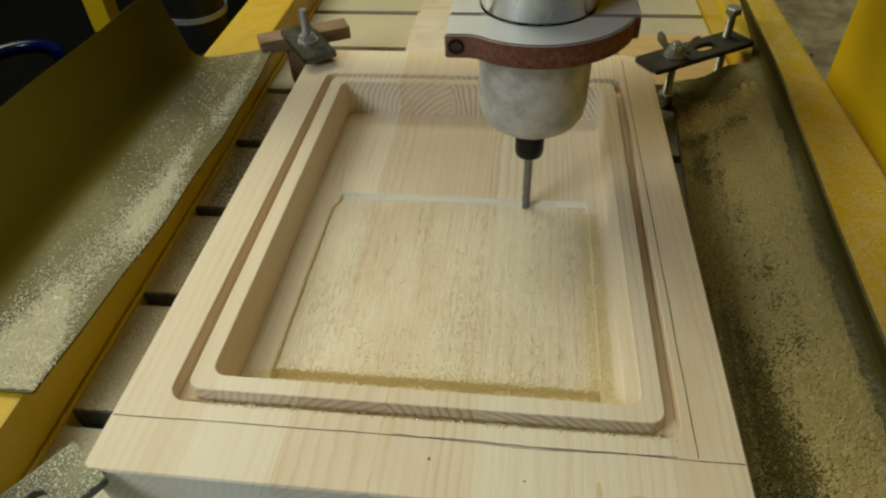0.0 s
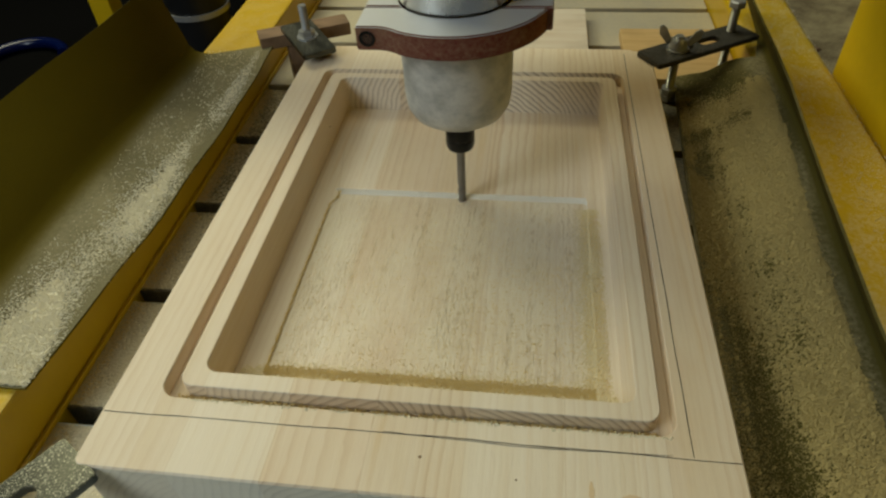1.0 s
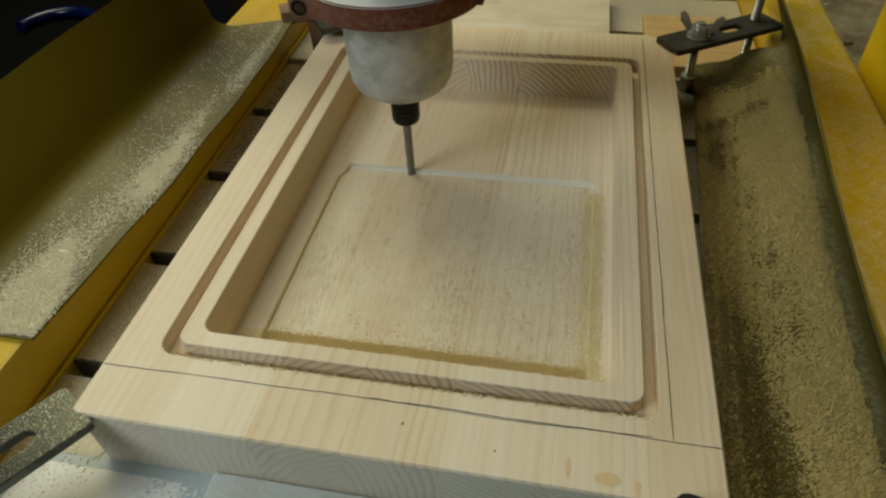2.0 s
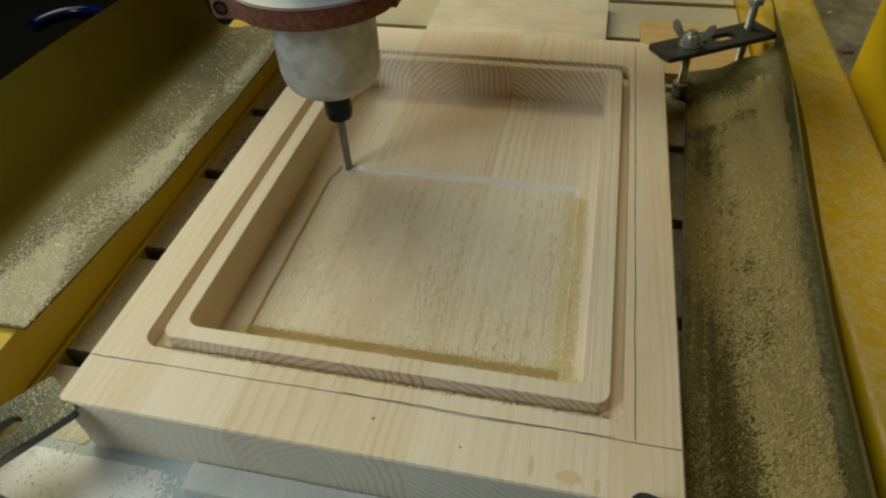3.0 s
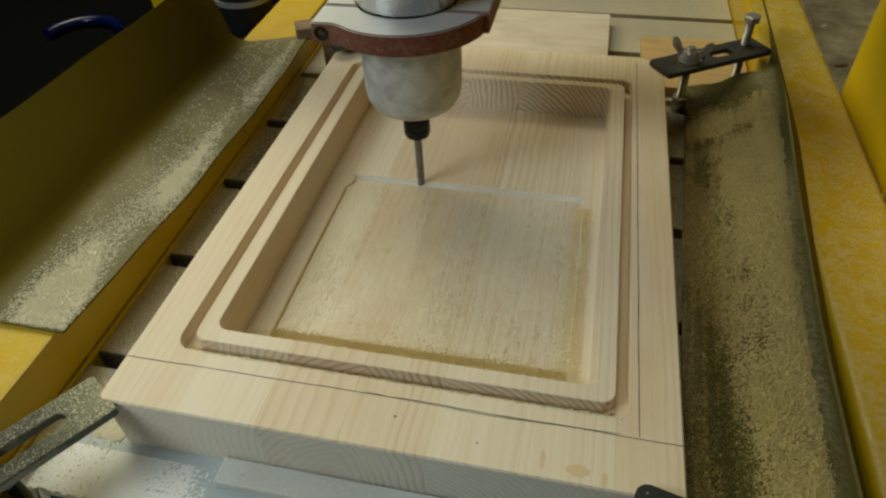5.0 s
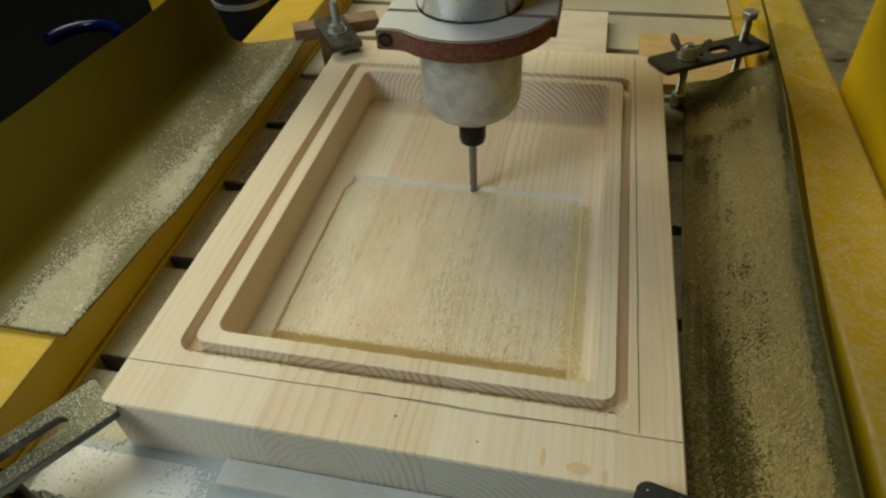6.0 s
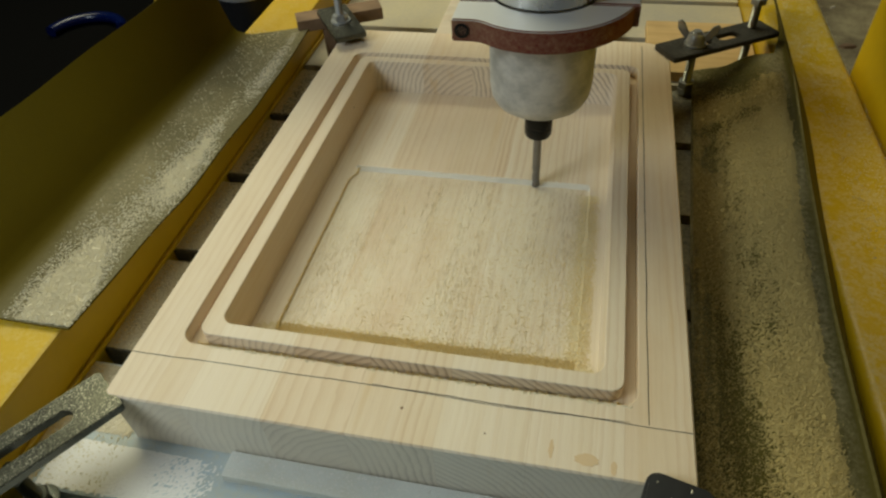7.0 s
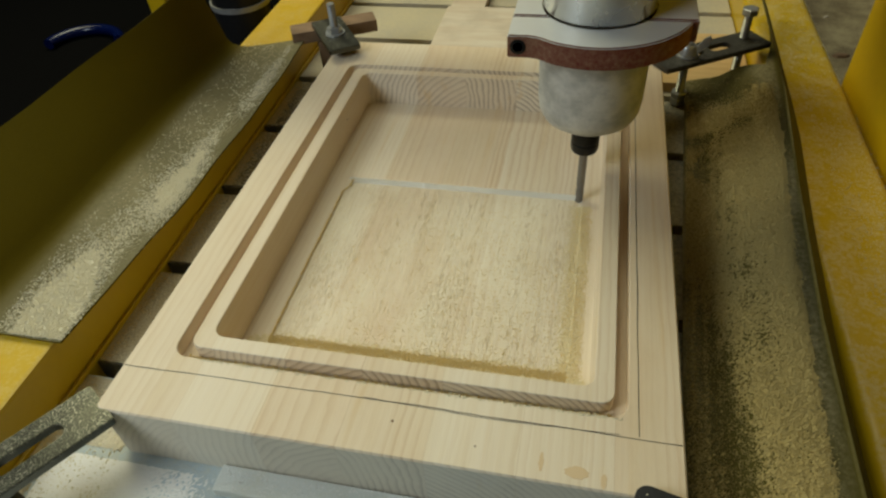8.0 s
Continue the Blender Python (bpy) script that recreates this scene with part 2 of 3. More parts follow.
PUTTY = plain("orange_filler", (0.76, 0.57, 0.35), 0.6, 0.25)
TAN = ply("tan_packing_board", (0.62, 0.42, 0.19), (0.48, 0.30, 0.11))
BROWN_WOOD = ply("old_brown_wood", (0.27, 0.17, 0.10), (0.15, 0.09, 0.05))
CHIP = plain("sawdust_chips", (0.83, 0.76, 0.56), 0.85, 0.25)
CHIP_SHADED = plain("shaded_yellow_sawdust", (0.46, 0.355, 0.135), 0.9, 0.4)
CHIP_BEIGE = plain("beige_sawdust", (0.68, 0.60, 0.43), 0.9, 0.35)
CHIP_WHITE = plain("torn_white_fibre", (0.93, 0.90, 0.84), 0.85, 0.06)
CHIP_CREAM = plain("cream_packed_dust", (0.80, 0.68, 0.43), 0.9, 0.3)
CHIP_OCHRE = plain("ochre_shade_sawdust", (0.80, 0.63, 0.30), 0.9, 0.2)
PENCIL = plain("graphite_line", (0.030, 0.020, 0.015), 0.6, 0.5)
BENCH = plain("bench_top_shade_black", (0.0012, 0.0012, 0.0014), 0.9, 0.3, 0.0, 0.05)
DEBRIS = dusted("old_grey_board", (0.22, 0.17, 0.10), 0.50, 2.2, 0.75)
ROOM = plain("room_wall_shade_black", (0.006, 0.006, 0.005), 0.9, 0.3, 0.0, 0.05)


# ---- mesh helpers ----
def link(name, bm, materials, parent=None, label="", smooth=None):
    me = bpy.data.meshes.new(name)
    bm.to_mesh(me)
    bm.free()
    for m in materials if isinstance(materials, (list, tuple)) else [materials]:
        me.materials.append(m)
    if smooth:
        for p in me.polygons:
            p.use_smooth = True
        me.set_sharp_from_angle(angle=radians(smooth))
    ob = new(name, me)
    if parent:
        ob.parent = parent
    if label:
        ob["label"] = label
    return ob


def part(name, bm, material, parent, label="", smooth=None):
    return link(name, bm, material, parent, label, smooth)


def thing(name, label, category, at=None, group="", kind=""):
    ob = new(name)
    ob.empty_display_size = 0.01
    if at is not None:
        ob.matrix_basis = at
    return tagged(ob, label, category, group, kind)


def box(x0, x1, y0, y1, z0, z1, bevel=0.0008, m=None, seg=2):
    bm = bmesh.new()
    bmesh.ops.create_cube(bm, size=1, matrix=Matrix.LocRotScale(((x0 + x1) / 2, (y0 + y1) / 2, (z0 + z1) / 2), None, (x1 - x0, y1 - y0, z1 - z0)))
    if bevel:
        bmesh.ops.bevel(bm, geom=bm.edges[:], offset=bevel, segments=seg, affect="EDGES", profile=0.6)
    if m is not None:
        bm.transform(m)
    return bm


def lathe(profile, steps=48, bm=None):
    """A body of revolution about z from (radius, height) pairs, listed from the bottom up."""
    bm = bm or bmesh.new()
    rings = []
    for r, z in profile:
        if r < 1e-6:
            rings.append([bm.verts.new((0, 0, z))])
        else:
            rings.append([bm.verts.new((r * math.cos(a), r * math.sin(a), z)) for a in (2 * math.pi * i / steps for i in range(steps))])
    for a, b in zip(rings, rings[1:]):
        for i in range(steps):
            j = (i + 1) % steps
            if len(a) == 1:
                bm.faces.new((a[0], b[j], b[i]))
            elif len(b) == 1:
                bm.faces.new((a[i], a[j], b[0]))
            else:
                bm.faces.new((a[i], a[j], b[j], b[i]))
    return bm


def prism(outline, z0, z1, holes=(), bevel=0.0):
    """A flat plate from an outline, with holes that go through it."""
    bm = bmesh.new()
    loops = [outline, *holes]
    edges = []
    for loop in loops:
        vs = [bm.verts.new((x, y, z0)) for x, y in loop]
        edges += [bm.edges.new((vs[i], vs[(i + 1) % len(vs)])) for i in range(len(vs))]
    bmesh.ops.triangle_fill(bm, use_beauty=True, edges=edges)
    faces = bm.faces[:]
    up = bmesh.ops.extrude_face_region(bm, geom=faces)
    bmesh.ops.translate(bm, vec=(0, 0, z1 - z0), verts=[v for v in up["geom"] if isinstance(v, bmesh.types.BMVert)])
    bmesh.ops.recalc_face_normals(bm, faces=bm.faces[:])
    if bevel:
        rim = [e for e in bm.edges if len(e.link_faces) == 2 and e.calc_face_angle(0) > 0.9 and abs(e.verts[0].co.z - e.verts[1].co.z) < 1e-6]
        bmesh.ops.bevel(bm, geom=rim, offset=bevel, segments=2, affect="EDGES")
    return bm


def rounded(x0, x1, y0, y1, radii, k=6):
    """Corner points of a rounded rectangle, anticlockwise from the low x, low y corner."""
    if not isinstance(radii, (tuple, list)):
        radii = (radii,) * 4
    out = []
    for (cx, cy, sx, sy, a0), r in zip(((x0, y0, 1, 1, 180), (x1, y0, -1, 1, 270), (x1, y1, -1, -1, 0), (x0, y1, 1, -1, 90)), radii):
        for i in range(k + 1):
            a = radians(a0 + 90 * i / k)
            out.append((cx + sx * r + r * math.cos(a), cy + sy * r + r * math.sin(a)))
    return out


def slot_outline(cx, cy, length, width, k=6):
    return rounded(cx - length / 2, cx + length / 2, cy - width / 2, cy + width / 2, width / 2 - 1e-5, k)


def hexagon(r, z0, z1):
    bm = prism([(r * math.cos(radians(60 * i)), r * math.sin(radians(60 * i))) for i in range(6)], z0, z1)
    rim = [e for e in bm.edges if abs(e.verts[0].co.z - e.verts[1].co.z) < 1e-6 and abs(e.verts[0].co.z - z1) < 1e-6 and len(e.link_faces) == 2 and e.calc_face_angle(0) > 0.9]
    bmesh.ops.bevel(bm, geom=rim, offset=r * 0.12, segments=1, affect="EDGES")
    return bm


def threaded(r, z0, z1, pitch=0.00125, steps=16):
    prof = [(0, z0)]
    n = int((z1 - z0) / pitch)
    for i in range(n):
        prof += [(r, z0 + pitch * i), (r * 0.84, z0 + pitch * (i + 0.5))]
    prof += [(r * 0.9, z1), (0, z1)]
    return lathe(prof, steps)


def bent_sheet(name, sections, thick, material, sub=1):
    """A folded sheet: sections run along y, each a list of (x, y, z) across the fold."""
    bm = bmesh.new()
    rows = [[bm.verts.new(p) for p in s] for s in sections]
    for a, b in zip(rows, rows[1:]):
        for i in range(len(a) - 1):
            bm.faces.new((a[i], a[i + 1], b[i + 1], b[i]))
    bmesh.ops.recalc_face_normals(bm, faces=bm.faces[:])
    bmesh.ops.solidify(bm, geom=bm.faces[:], thickness=thick)
    return link(name, bm, material, smooth=40)


def chips(name, places, size, material, label, category="sawdust", seed=1):
    """Many small shavings: places is an array of x, y, z."""
    rng = np.random.default_rng(seed)
    n = len(places)
    base = np.array([(-1, -0.55, 0), (1, -0.5, 0.1), (0.1, 0.7, 0), (0.1, 0, 0.75)], float)
    a = rng.uniform(0, 2 * np.pi, n)
    s = size * rng.uniform(0.45, 1.35, n)
    el = rng.uniform(0.6, 1.7, n)
    v = np.repeat(base[None], n, 0) * s[:, None, None]
    v[:, :, 0] *= el[:, None]
    ca, sa = np.cos(a)[:, None], np.sin(a)[:, None]
    x = v[:, :, 0] * ca - v[:, :, 1] * sa
    y = v[:, :, 0] * sa + v[:, :, 1] * ca
    v = np.stack([x, y, v[:, :, 2]], 2) + places[:, None]
    faces = np.array([(0, 2, 1), (0, 1, 3), (1, 2, 3), (2, 0, 3)])
    f = (np.arange(n)[:, None, None] * 4 + faces[None]).reshape(-1, 3)
    me = bpy.data.meshes.new(name)
    me.from_pydata(v.reshape(-1, 3).tolist(), [], f.tolist())
    me.materials.append(material)
    return tagged(new(name, me), label, category, kind="stuff")


def dust_layer(name, x0, x1, y0, y1, step, height, cover, thick, material, label, seed=1):
    """A lying layer of sawdust: it dips under its support where the cover runs out."""
    rng = np.random.default_rng(seed)
    nx, ny = int((x1 - x0) / step) + 1, int((y1 - y0) / step) + 1
    verts, inside = [], []
    for j in range(ny):
        for i in range(nx):
            x = x0 + step * i + step * rng.uniform(-0.35, 0.35)
            y = y0 + step * j + step * rng.uniform(-0.35, 0.35)
            dens = cover(x, y)
            h = dens + 0.60 * rng.uniform(-1, 1) + 0.35 * noise.noise((x * 1100, y * 1100, seed))
            verts.append((x, y, height(x, y) + thick * max(-0.8, min(1.2, h))))
            inside.append(dens > -0.8)
    faces = []
    for j in range(ny - 1):
        for i in range(nx - 1):
            q = (j * nx + i, j * nx + i + 1, (j + 1) * nx + i + 1, (j + 1) * nx + i)
            if all(inside[v] for v in q):
                faces.append(q)
    me = bpy.data.meshes.new(name)
    me.from_pydata(verts, [], faces)
    me.materials.append(material)
    return tagged(new(name, me), label, "sawdust", kind="stuff")


# ---- structure: room, bench, machine bed ----
BED = -0.004
TOP = 0.04


def clamp01(v):
    return max(0.0, min(1.0, v))


def room():
    bm = box(-2.6, 2.6, -2.4, 3.0, -0.9, 2.4, 0)
    bmesh.ops.reverse_faces(bm, faces=bm.faces[:])
    for f in [f for f in bm.faces if abs(f.calc_center_median().z - 2.4) < 1e-4]:
        bm.faces.remove(f)
    tagged(link("wall_north", bm, ROOM), "workshop walls with deep shade put into their near-black colour", "wall", kind="structure")
    tagged(link("ceiling", box(-2.6, 2.6, -2.4, 3.0, 2.4, 2.5, 0), ROOM), "workshop ceiling in the same near-black shade colour", "ceiling", kind="structure")
    tagged(link("workbench_top", box(-1.3, 1.3, -0.9, 1.4, -0.14, -0.10, 0.003), BENCH), "bench top under the machine with deep shade put into its near-black colour", "workbench", kind="structure")


def side_board():
    b = thing("side_board", "old grey board with debris lying beside the machine", "board")
    part("panel", box(0.32, 0.95, -0.3, 1.2, -0.0998, -0.075, 0.002), DEBRIS, b)
    rng = random.Random(4)
    for i in range(26):
        x, y, r = rng.uniform(0.34, 0.6), rng.uniform(0.2, 0.9), rng.uniform(0.003, 0.008)
        bm = lathe([(0, 0), (r, 0), (r * 0.7, r * 0.6), (0, r * 0.8)], 6)
        bm.transform(pose(x, y, -0.0752, 0, 0, rng.uniform(0, 60)) @ Matrix.Diagonal((1.6, 0.8, 0.7, 1)))
        tagged(link("debris_crumb", bm, BROWN_WOOD if i % 3 else SPRUCE), "small wood crumb lying on the grey board", "debris", "crumbs on the side board")


def machine_bed():
    bed = thing("machine_bed", "grey aluminium T-slot machine bed dusted with sawdust", "machine bed", kind="structure")
    pitch, gap = 0.0922, 0.0100
    part("slot_floor", box(-0.206, 0.238, -0.6, 0.62, BED - 0.040, BED - 0.022, 0), SLOT_SHADE, bed, "slot channels with shade put into their dark colour")
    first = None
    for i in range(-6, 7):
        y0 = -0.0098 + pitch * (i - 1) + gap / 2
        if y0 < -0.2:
            ob = part("plank", box(-0.2060, 0.2375, 0, pitch - gap, BED - 0.022, BED, 0.0012), BED_CLEAN, bed, "bare aluminium plank with a cool reflection in its colour")
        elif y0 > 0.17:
            ob = part("plank", box(-0.2060, 0.2375, 0, pitch - gap, BED - 0.022, BED, 0.0012), BED_BACK, bed, "dusty plank coloured paler for the light at the back")
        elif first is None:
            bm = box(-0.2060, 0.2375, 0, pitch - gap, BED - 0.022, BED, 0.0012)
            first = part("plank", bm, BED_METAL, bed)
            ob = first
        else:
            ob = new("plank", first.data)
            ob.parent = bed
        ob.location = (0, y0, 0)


def rails():
    left = thing("left_rail", "yellow enamelled box rail along the machine bed", "machine rail", kind="structure")
    part("rail_beam", box(-0.2580, -0.2065, -0.62, 0.66, -0.06, 0.033, 0.0025), YELLOW_DULL, left)
    part("foot_strip", box(-0.2063, -0.2035, -0.62, 0.66, BED, BED + 0.004, 0.001), YELLOW_DULL, left, "dusty yellow strip along the foot")
    right = thing("right_rail", "yellow enamelled box rail covered with fine sawdust", "machine rail", kind="structure")
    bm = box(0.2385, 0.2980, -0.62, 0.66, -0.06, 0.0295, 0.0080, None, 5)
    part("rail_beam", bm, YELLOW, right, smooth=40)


def gantry_side():
    g = thing("gantry_side_plate", "tall yellow steel side plate of the machine gantry", "machine frame", kind="structure")
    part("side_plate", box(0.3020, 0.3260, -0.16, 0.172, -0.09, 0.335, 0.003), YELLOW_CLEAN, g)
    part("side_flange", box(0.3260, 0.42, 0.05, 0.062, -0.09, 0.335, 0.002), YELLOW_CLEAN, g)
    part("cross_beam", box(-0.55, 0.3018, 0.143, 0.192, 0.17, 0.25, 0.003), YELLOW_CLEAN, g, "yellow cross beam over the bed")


room()
machine_bed()
rails()
gantry_side()
side_board()


# ---- guard sheets ----
def flap_edge(y):
    """The free edge of the loose flap, slightly bowed over the bed."""
    return float(np.interp(y, (-0.21, -0.085, 0.038, 0.18), (-0.1990, -0.1890, -0.1855, -0.1895)))


def left_guard():
    rows = []
    for i in range(23):
        y = -0.205 + 0.377 * i / 22
        f = (y + 0.205) / 0.377
        topx, topz = -0.318 + 0.043 * f, 0.092 + 0.011 * f
        pts = [(flap_edge(y) + 0.0006 * math.sin(70 * y), 0.0358), (-0.205, 0.0352), (-0.225, 0.0350), (-0.245, 0.0352)]
        fx = -0.262 + 0.006 * f
        pts += [(fx + 0.006, 0.0365), (fx - 0.002, 0.0405), (fx - 0.006, 0.047)]
        for j in range(1, 7):
            q = j / 6
            pts.append((fx - 0.006 + (topx - fx + 0.006) * q ** 1.15, 0.047 + (topz - 0.047) * q))
        rows.append([(x, y + f ** 4 * 0.35 * (x + 0.218), z + 0.0006 * math.sin(40 * y + 60 * x)) for x, z in pts])
    ob = bent_sheet("left_guard_sheet", rows, 0.0014, GUARD_LEFT)
    tagged(ob, "brown folded plastic guard sheet strewn with sawdust on the rail", "guard sheet")


def guard_top(y):
    """The upper edge of the loose, slightly skewed guard sheet."""
    return float(np.interp(y, (-0.42, -0.233, -0.162, -0.052, 0.079, 0.19), (0.2060, 0.2087, 0.2100, 0.2167, 0.2277, 0.2337)))


def ramp_height(q):
    """The guard sheet rises from the bed onto the rail."""
    return -0.0018 + 0.0335 * (3 * q * q - 2 * q ** 3)


def right_guard():
    rows = []
    n = 26
    for i in range(n):
        f = i / (n - 1)
        y = -0.42 + 0.598 * f
        topx, topz = guard_top(y), 0.075
        base = topx + 0.020
        left = 0.1672 + 0.05 * y
        pts = []
        for j in range(11):
            q = j / 10
            pts.append((left + (base - 0.0070 - left) * q, ramp_height(q) + 0.0006 * math.sin(31 * y + j * 1.3)))
        pts += [(base - 0.0030, 0.0328), (base - 0.0008, 0.0345), (base, 0.0380)]
        for j in range(1, 7):
            q = j / 6
            pts.append((base + (topx - base) * q, 0.038 + (topz - 0.038) * q))
        lift = max(0.0, (f - 0.72) / 0.28) ** 2
        sec = []
        for j, (x, z) in enumerate(pts):
            q = max(0.0, 1 - j / 10)
            up = lift * 0.016 * q * (1 - 0.25 * q)
            wall = clamp01((j - 9) / 4) * 0.10 * max(0.0, (f - 0.80) / 0.20)
            sec.append((x, y + wall + (0.004 * q + 0.0012 * math.sin(210 * x)) * lift, z + up))
        rows.append(sec)
    ob = bent_sheet("right_guard_sheet", rows, 0.0014, GUARD_RIGHT)
    tagged(ob, "grey-brown folded guard sheet heaped with pale sawdust", "guard sheet")


left_guard()
right_guard()


# ---- the workpiece ----
def workpiece():
    board = thing("pine_board", "glued pine board with milled groove and deep pocket", "wooden board")
    k = 6
    x0, x1, y0, y1 = -0.15, 0.15, -0.2445, 0.1745
    radii = (0.0045, 0.004, 0.024, 0.024)
    out = lambda d, z: [(x, y, z) for x, y in rounded(x0 + d, x1 - d, y0 + d, y1 - d, tuple(max(0.002, r - d) for r in radii), k)]
    rect = lambda a, b, c, d, r, z: [(x, y, z) for x, y in rounded(a, b, c, d, r, k)]
    loops = [
        (out(0.0010, BED), 3), (out(0, BED + 0.001), 3), (out(0, TOP - 0.0009), 3), (out(0.0009, TOP), 0),
        (rect(-0.1262, 0.1242, -0.2052, 0.1312, 0.0095, TOP), 0),
        (rect(-0.1258, 0.1238, -0.2048, 0.1308, 0.0092, TOP - 0.0005), 0),
        (rect(-0.1258, 0.1238, -0.2048, 0.1308, 0.0092, TOP - 0.0095), 0),
        (rect(-0.1190, 0.1172, -0.1976, 0.1240, 0.0075, TOP - 0.0095), 1),
        (rect(-0.1190, 0.1172, -0.1976, 0.1240, 0.0075, TOP - 0.0005), 0),
        (rect(-0.1186, 0.1168, -0.1972, 0.1236, 0.0072, TOP), 0),
        (rect(-0.1092, 0.1072, -0.1885, 0.1168, 0.0075, TOP), 0),
        (rect(-0.1088, 0.1068, -0.1881, 0.1164, 0.0072, TOP - 0.0005), 0),
        (rect(-0.1078, 0.1058, -0.1870, 0.1152, 0.0066, 0.0107), 0),
        (rect(-0.0912, 0.0935, -0.1690, 0.0010, 0.0032, 0.0106), 1),
        (rect(-0.0904, 0.0927, -0.1682, -0.0026, 0.0028, 0.0096), 2),
    ]
    jog = ((0.0052, 0), (0.0044, 0.0006), (0.0040, 0.0030), (0.0040, 0.0085), (0.0028, 0.0120), (0.0010, 0.0145), (0, 0.0180))
    for (pts, _), yt in zip(loops[-2:], (0.0010, -0.0026)):
        left, z = pts[0][0], pts[0][2]
        pts[-7:] = [(left + dx, yt - dy, z) for dx, dy in jog]
    bm = bmesh.new()
    rings = [([bm.verts.new(p) for p in pts], m) for pts, m in loops]
    n = len(rings[0][0])
    for (a, _), (b, m) in zip(rings, rings[1:]):
        for i in range(n):
            j = (i + 1) % n
            f = bm.faces.new((a[i], a[j], b[j], b[i]))
            f.material_index = m
    for f in bm.faces:
        if all(-0.006 < v.co.y < 0.006 and v.co.z < 0.0135 for v in f.verts):
            f.material_index = 4
    f = bm.faces.new(rings[-1][0])
    f.material_index = 2
    bm.faces.new(list(reversed(rings[0][0])))
    part("board_body", bm, [PINE, PINE_FAR, PINE_NEAR, PINE_SAWN, CHIP_WHITE], board, smooth=35)

    def pencil(points, width):
        bm = bmesh.new()
        prev = None
        for i, (x, y) in enumerate(points):
            ax, ay = points[max(0, i - 1)]
            bx, by = points[min(len(points) - 1, i + 1)]
            d = math.hypot(bx - ax, by - ay)
            nx, ny = -(by - ay) / d, (bx - ax) / d
            w = width * (0.75 + 0.3 * noise.noise((x * 90, y * 90, 0.3)))
            pair = [bm.verts.new((x + nx * w * s, y + ny * w * s, TOP + 0.00012)) for s in (-1, 1)]
            if prev:
                bm.faces.new((prev[0], pair[0], pair[1], prev[1]))
            prev = pair
        bmesh.ops.recalc_face_normals(bm, faces=bm.faces[:])
        part("pencil_line", bm, PENCIL, board, "thin hand-drawn pencil line")

    wav = lambda x, s: 0.0007 * noise.noise((x * 26, s, 0)) + 0.0002 * noise.noise((x * 140, s, 2))
    lay = lambda a, b, n, s, base: [(x, base(x) + wav(x, s)) for x in (a + (b - a) * i / n for i in range(n + 1))]
    pencil(lay(-0.1485, 0.1490, 90, 1.0, lambda x: -0.2158 + 0.0012 * math.sin((x + 0.15) * 9.0)), 0.00030)
    pencil(lay(-0.0100, 0.1200, 50, 4.0, lambda x: -0.2140 - 0.0016 * math.sin((x + 0.01) / 0.13 * math.pi)), 0.00020)
    pencil([(0.1268 + 0.0020 * ((0.165 - y) / 0.38) + 0.0003 * noise.noise((y * 30, 7, 0)), y) for y in (0.165 - 0.379 * i / 60 for i in range(61))], 0.00030)
    for kx, ky, r in ((0.0088, -0.2252, 0.0009), (-0.100, 0.04, 0.0006), (0.052, -0.232, 0.0006)):
        bm = lathe([(r, 0), (r * 0.7, 0.00018), (0, 0.0002)], 10)
        bm.transform(Matrix.Translation((kx, ky, TOP - 0.00005)))
        part("knot", bm, BROWN_WOOD, board, "tiny dark pin knot")
    for cx, cy, sx, sy in ((0.1005, -0.2372, 0.0052, 0.0032), (0.1130, -0.2395, 0.0013, 0.0036), (0.0840, -0.2345, 0.0011, 0.0050)):
        pts = [(cx + sx * math.cos(a) * (1 + 0.6 * noise.noise((3 * math.cos(a), 3 * math.sin(a), cx * 50))), cy + sy * math.sin(a) * (1 + 0.3 * noise.noise((4 * math.cos(a), 4 * math.sin(a), 5)))) for a in (2 * math.pi * i / 24 for i in range(24))]
        part("filler_patch", prism(pts, TOP - 0.002, TOP + 0.00012), PUTTY, board, "orange filler patch sanded flush")
    return board


workpiece()


# ---- clamps ----
def bolt(name, x, y, z0, z1, head, label, tilt=0.0, wing=None, nut=None, washer=None, steel=STEEL):
    b = thing(name, label, "bolt", pose(x, y, 0, tilt, 0, 20))
    part("shank", threaded(0.0038, z0, z1), steel, b, smooth=30)
    if head:
        part("head", hexagon(0.0072, z1 - 0.0052, z1 + 0.0003), steel, b)
    for z in nut or ():
        part("nut", hexagon(0.0072, z, z + 0.0058), steel, b)
    for z in washer or ():
        part("washer", lathe([(0.004, z), (0.0095, z), (0.0095, z + 0.0014), (0.004, z + 0.0014)], 24), steel, b)
    if wing is not None:
        w = part("wing_nut", lathe([(0.0042, wing), (0.0078, wing), (0.0072, wing + 0.006), (0.0055, wing + 0.0085), (0.0042, wing + 0.0085)], 20), steel, b, smooth=40)
        for s in (-1, 1):
            outline = [(0.004, 0.001), (0.010, 0.003), (0.0165, 0.010), (0.0175, 0.0165), (0.0150, 0.0180), (0.0115, 0.0155), (0.0075, 0.0085), (0.004, 0.0075)]
            bm = prism([(s * px, pz) for px, pz in outline], -0.0013, 0.0013, (), 0.0006)
            bm.transform(pose(0, 0, wing, 0, 0, -35) @ pose(0, 0, 0, 90))
            part("wing", bm, steel, w, smooth=40)
    return b


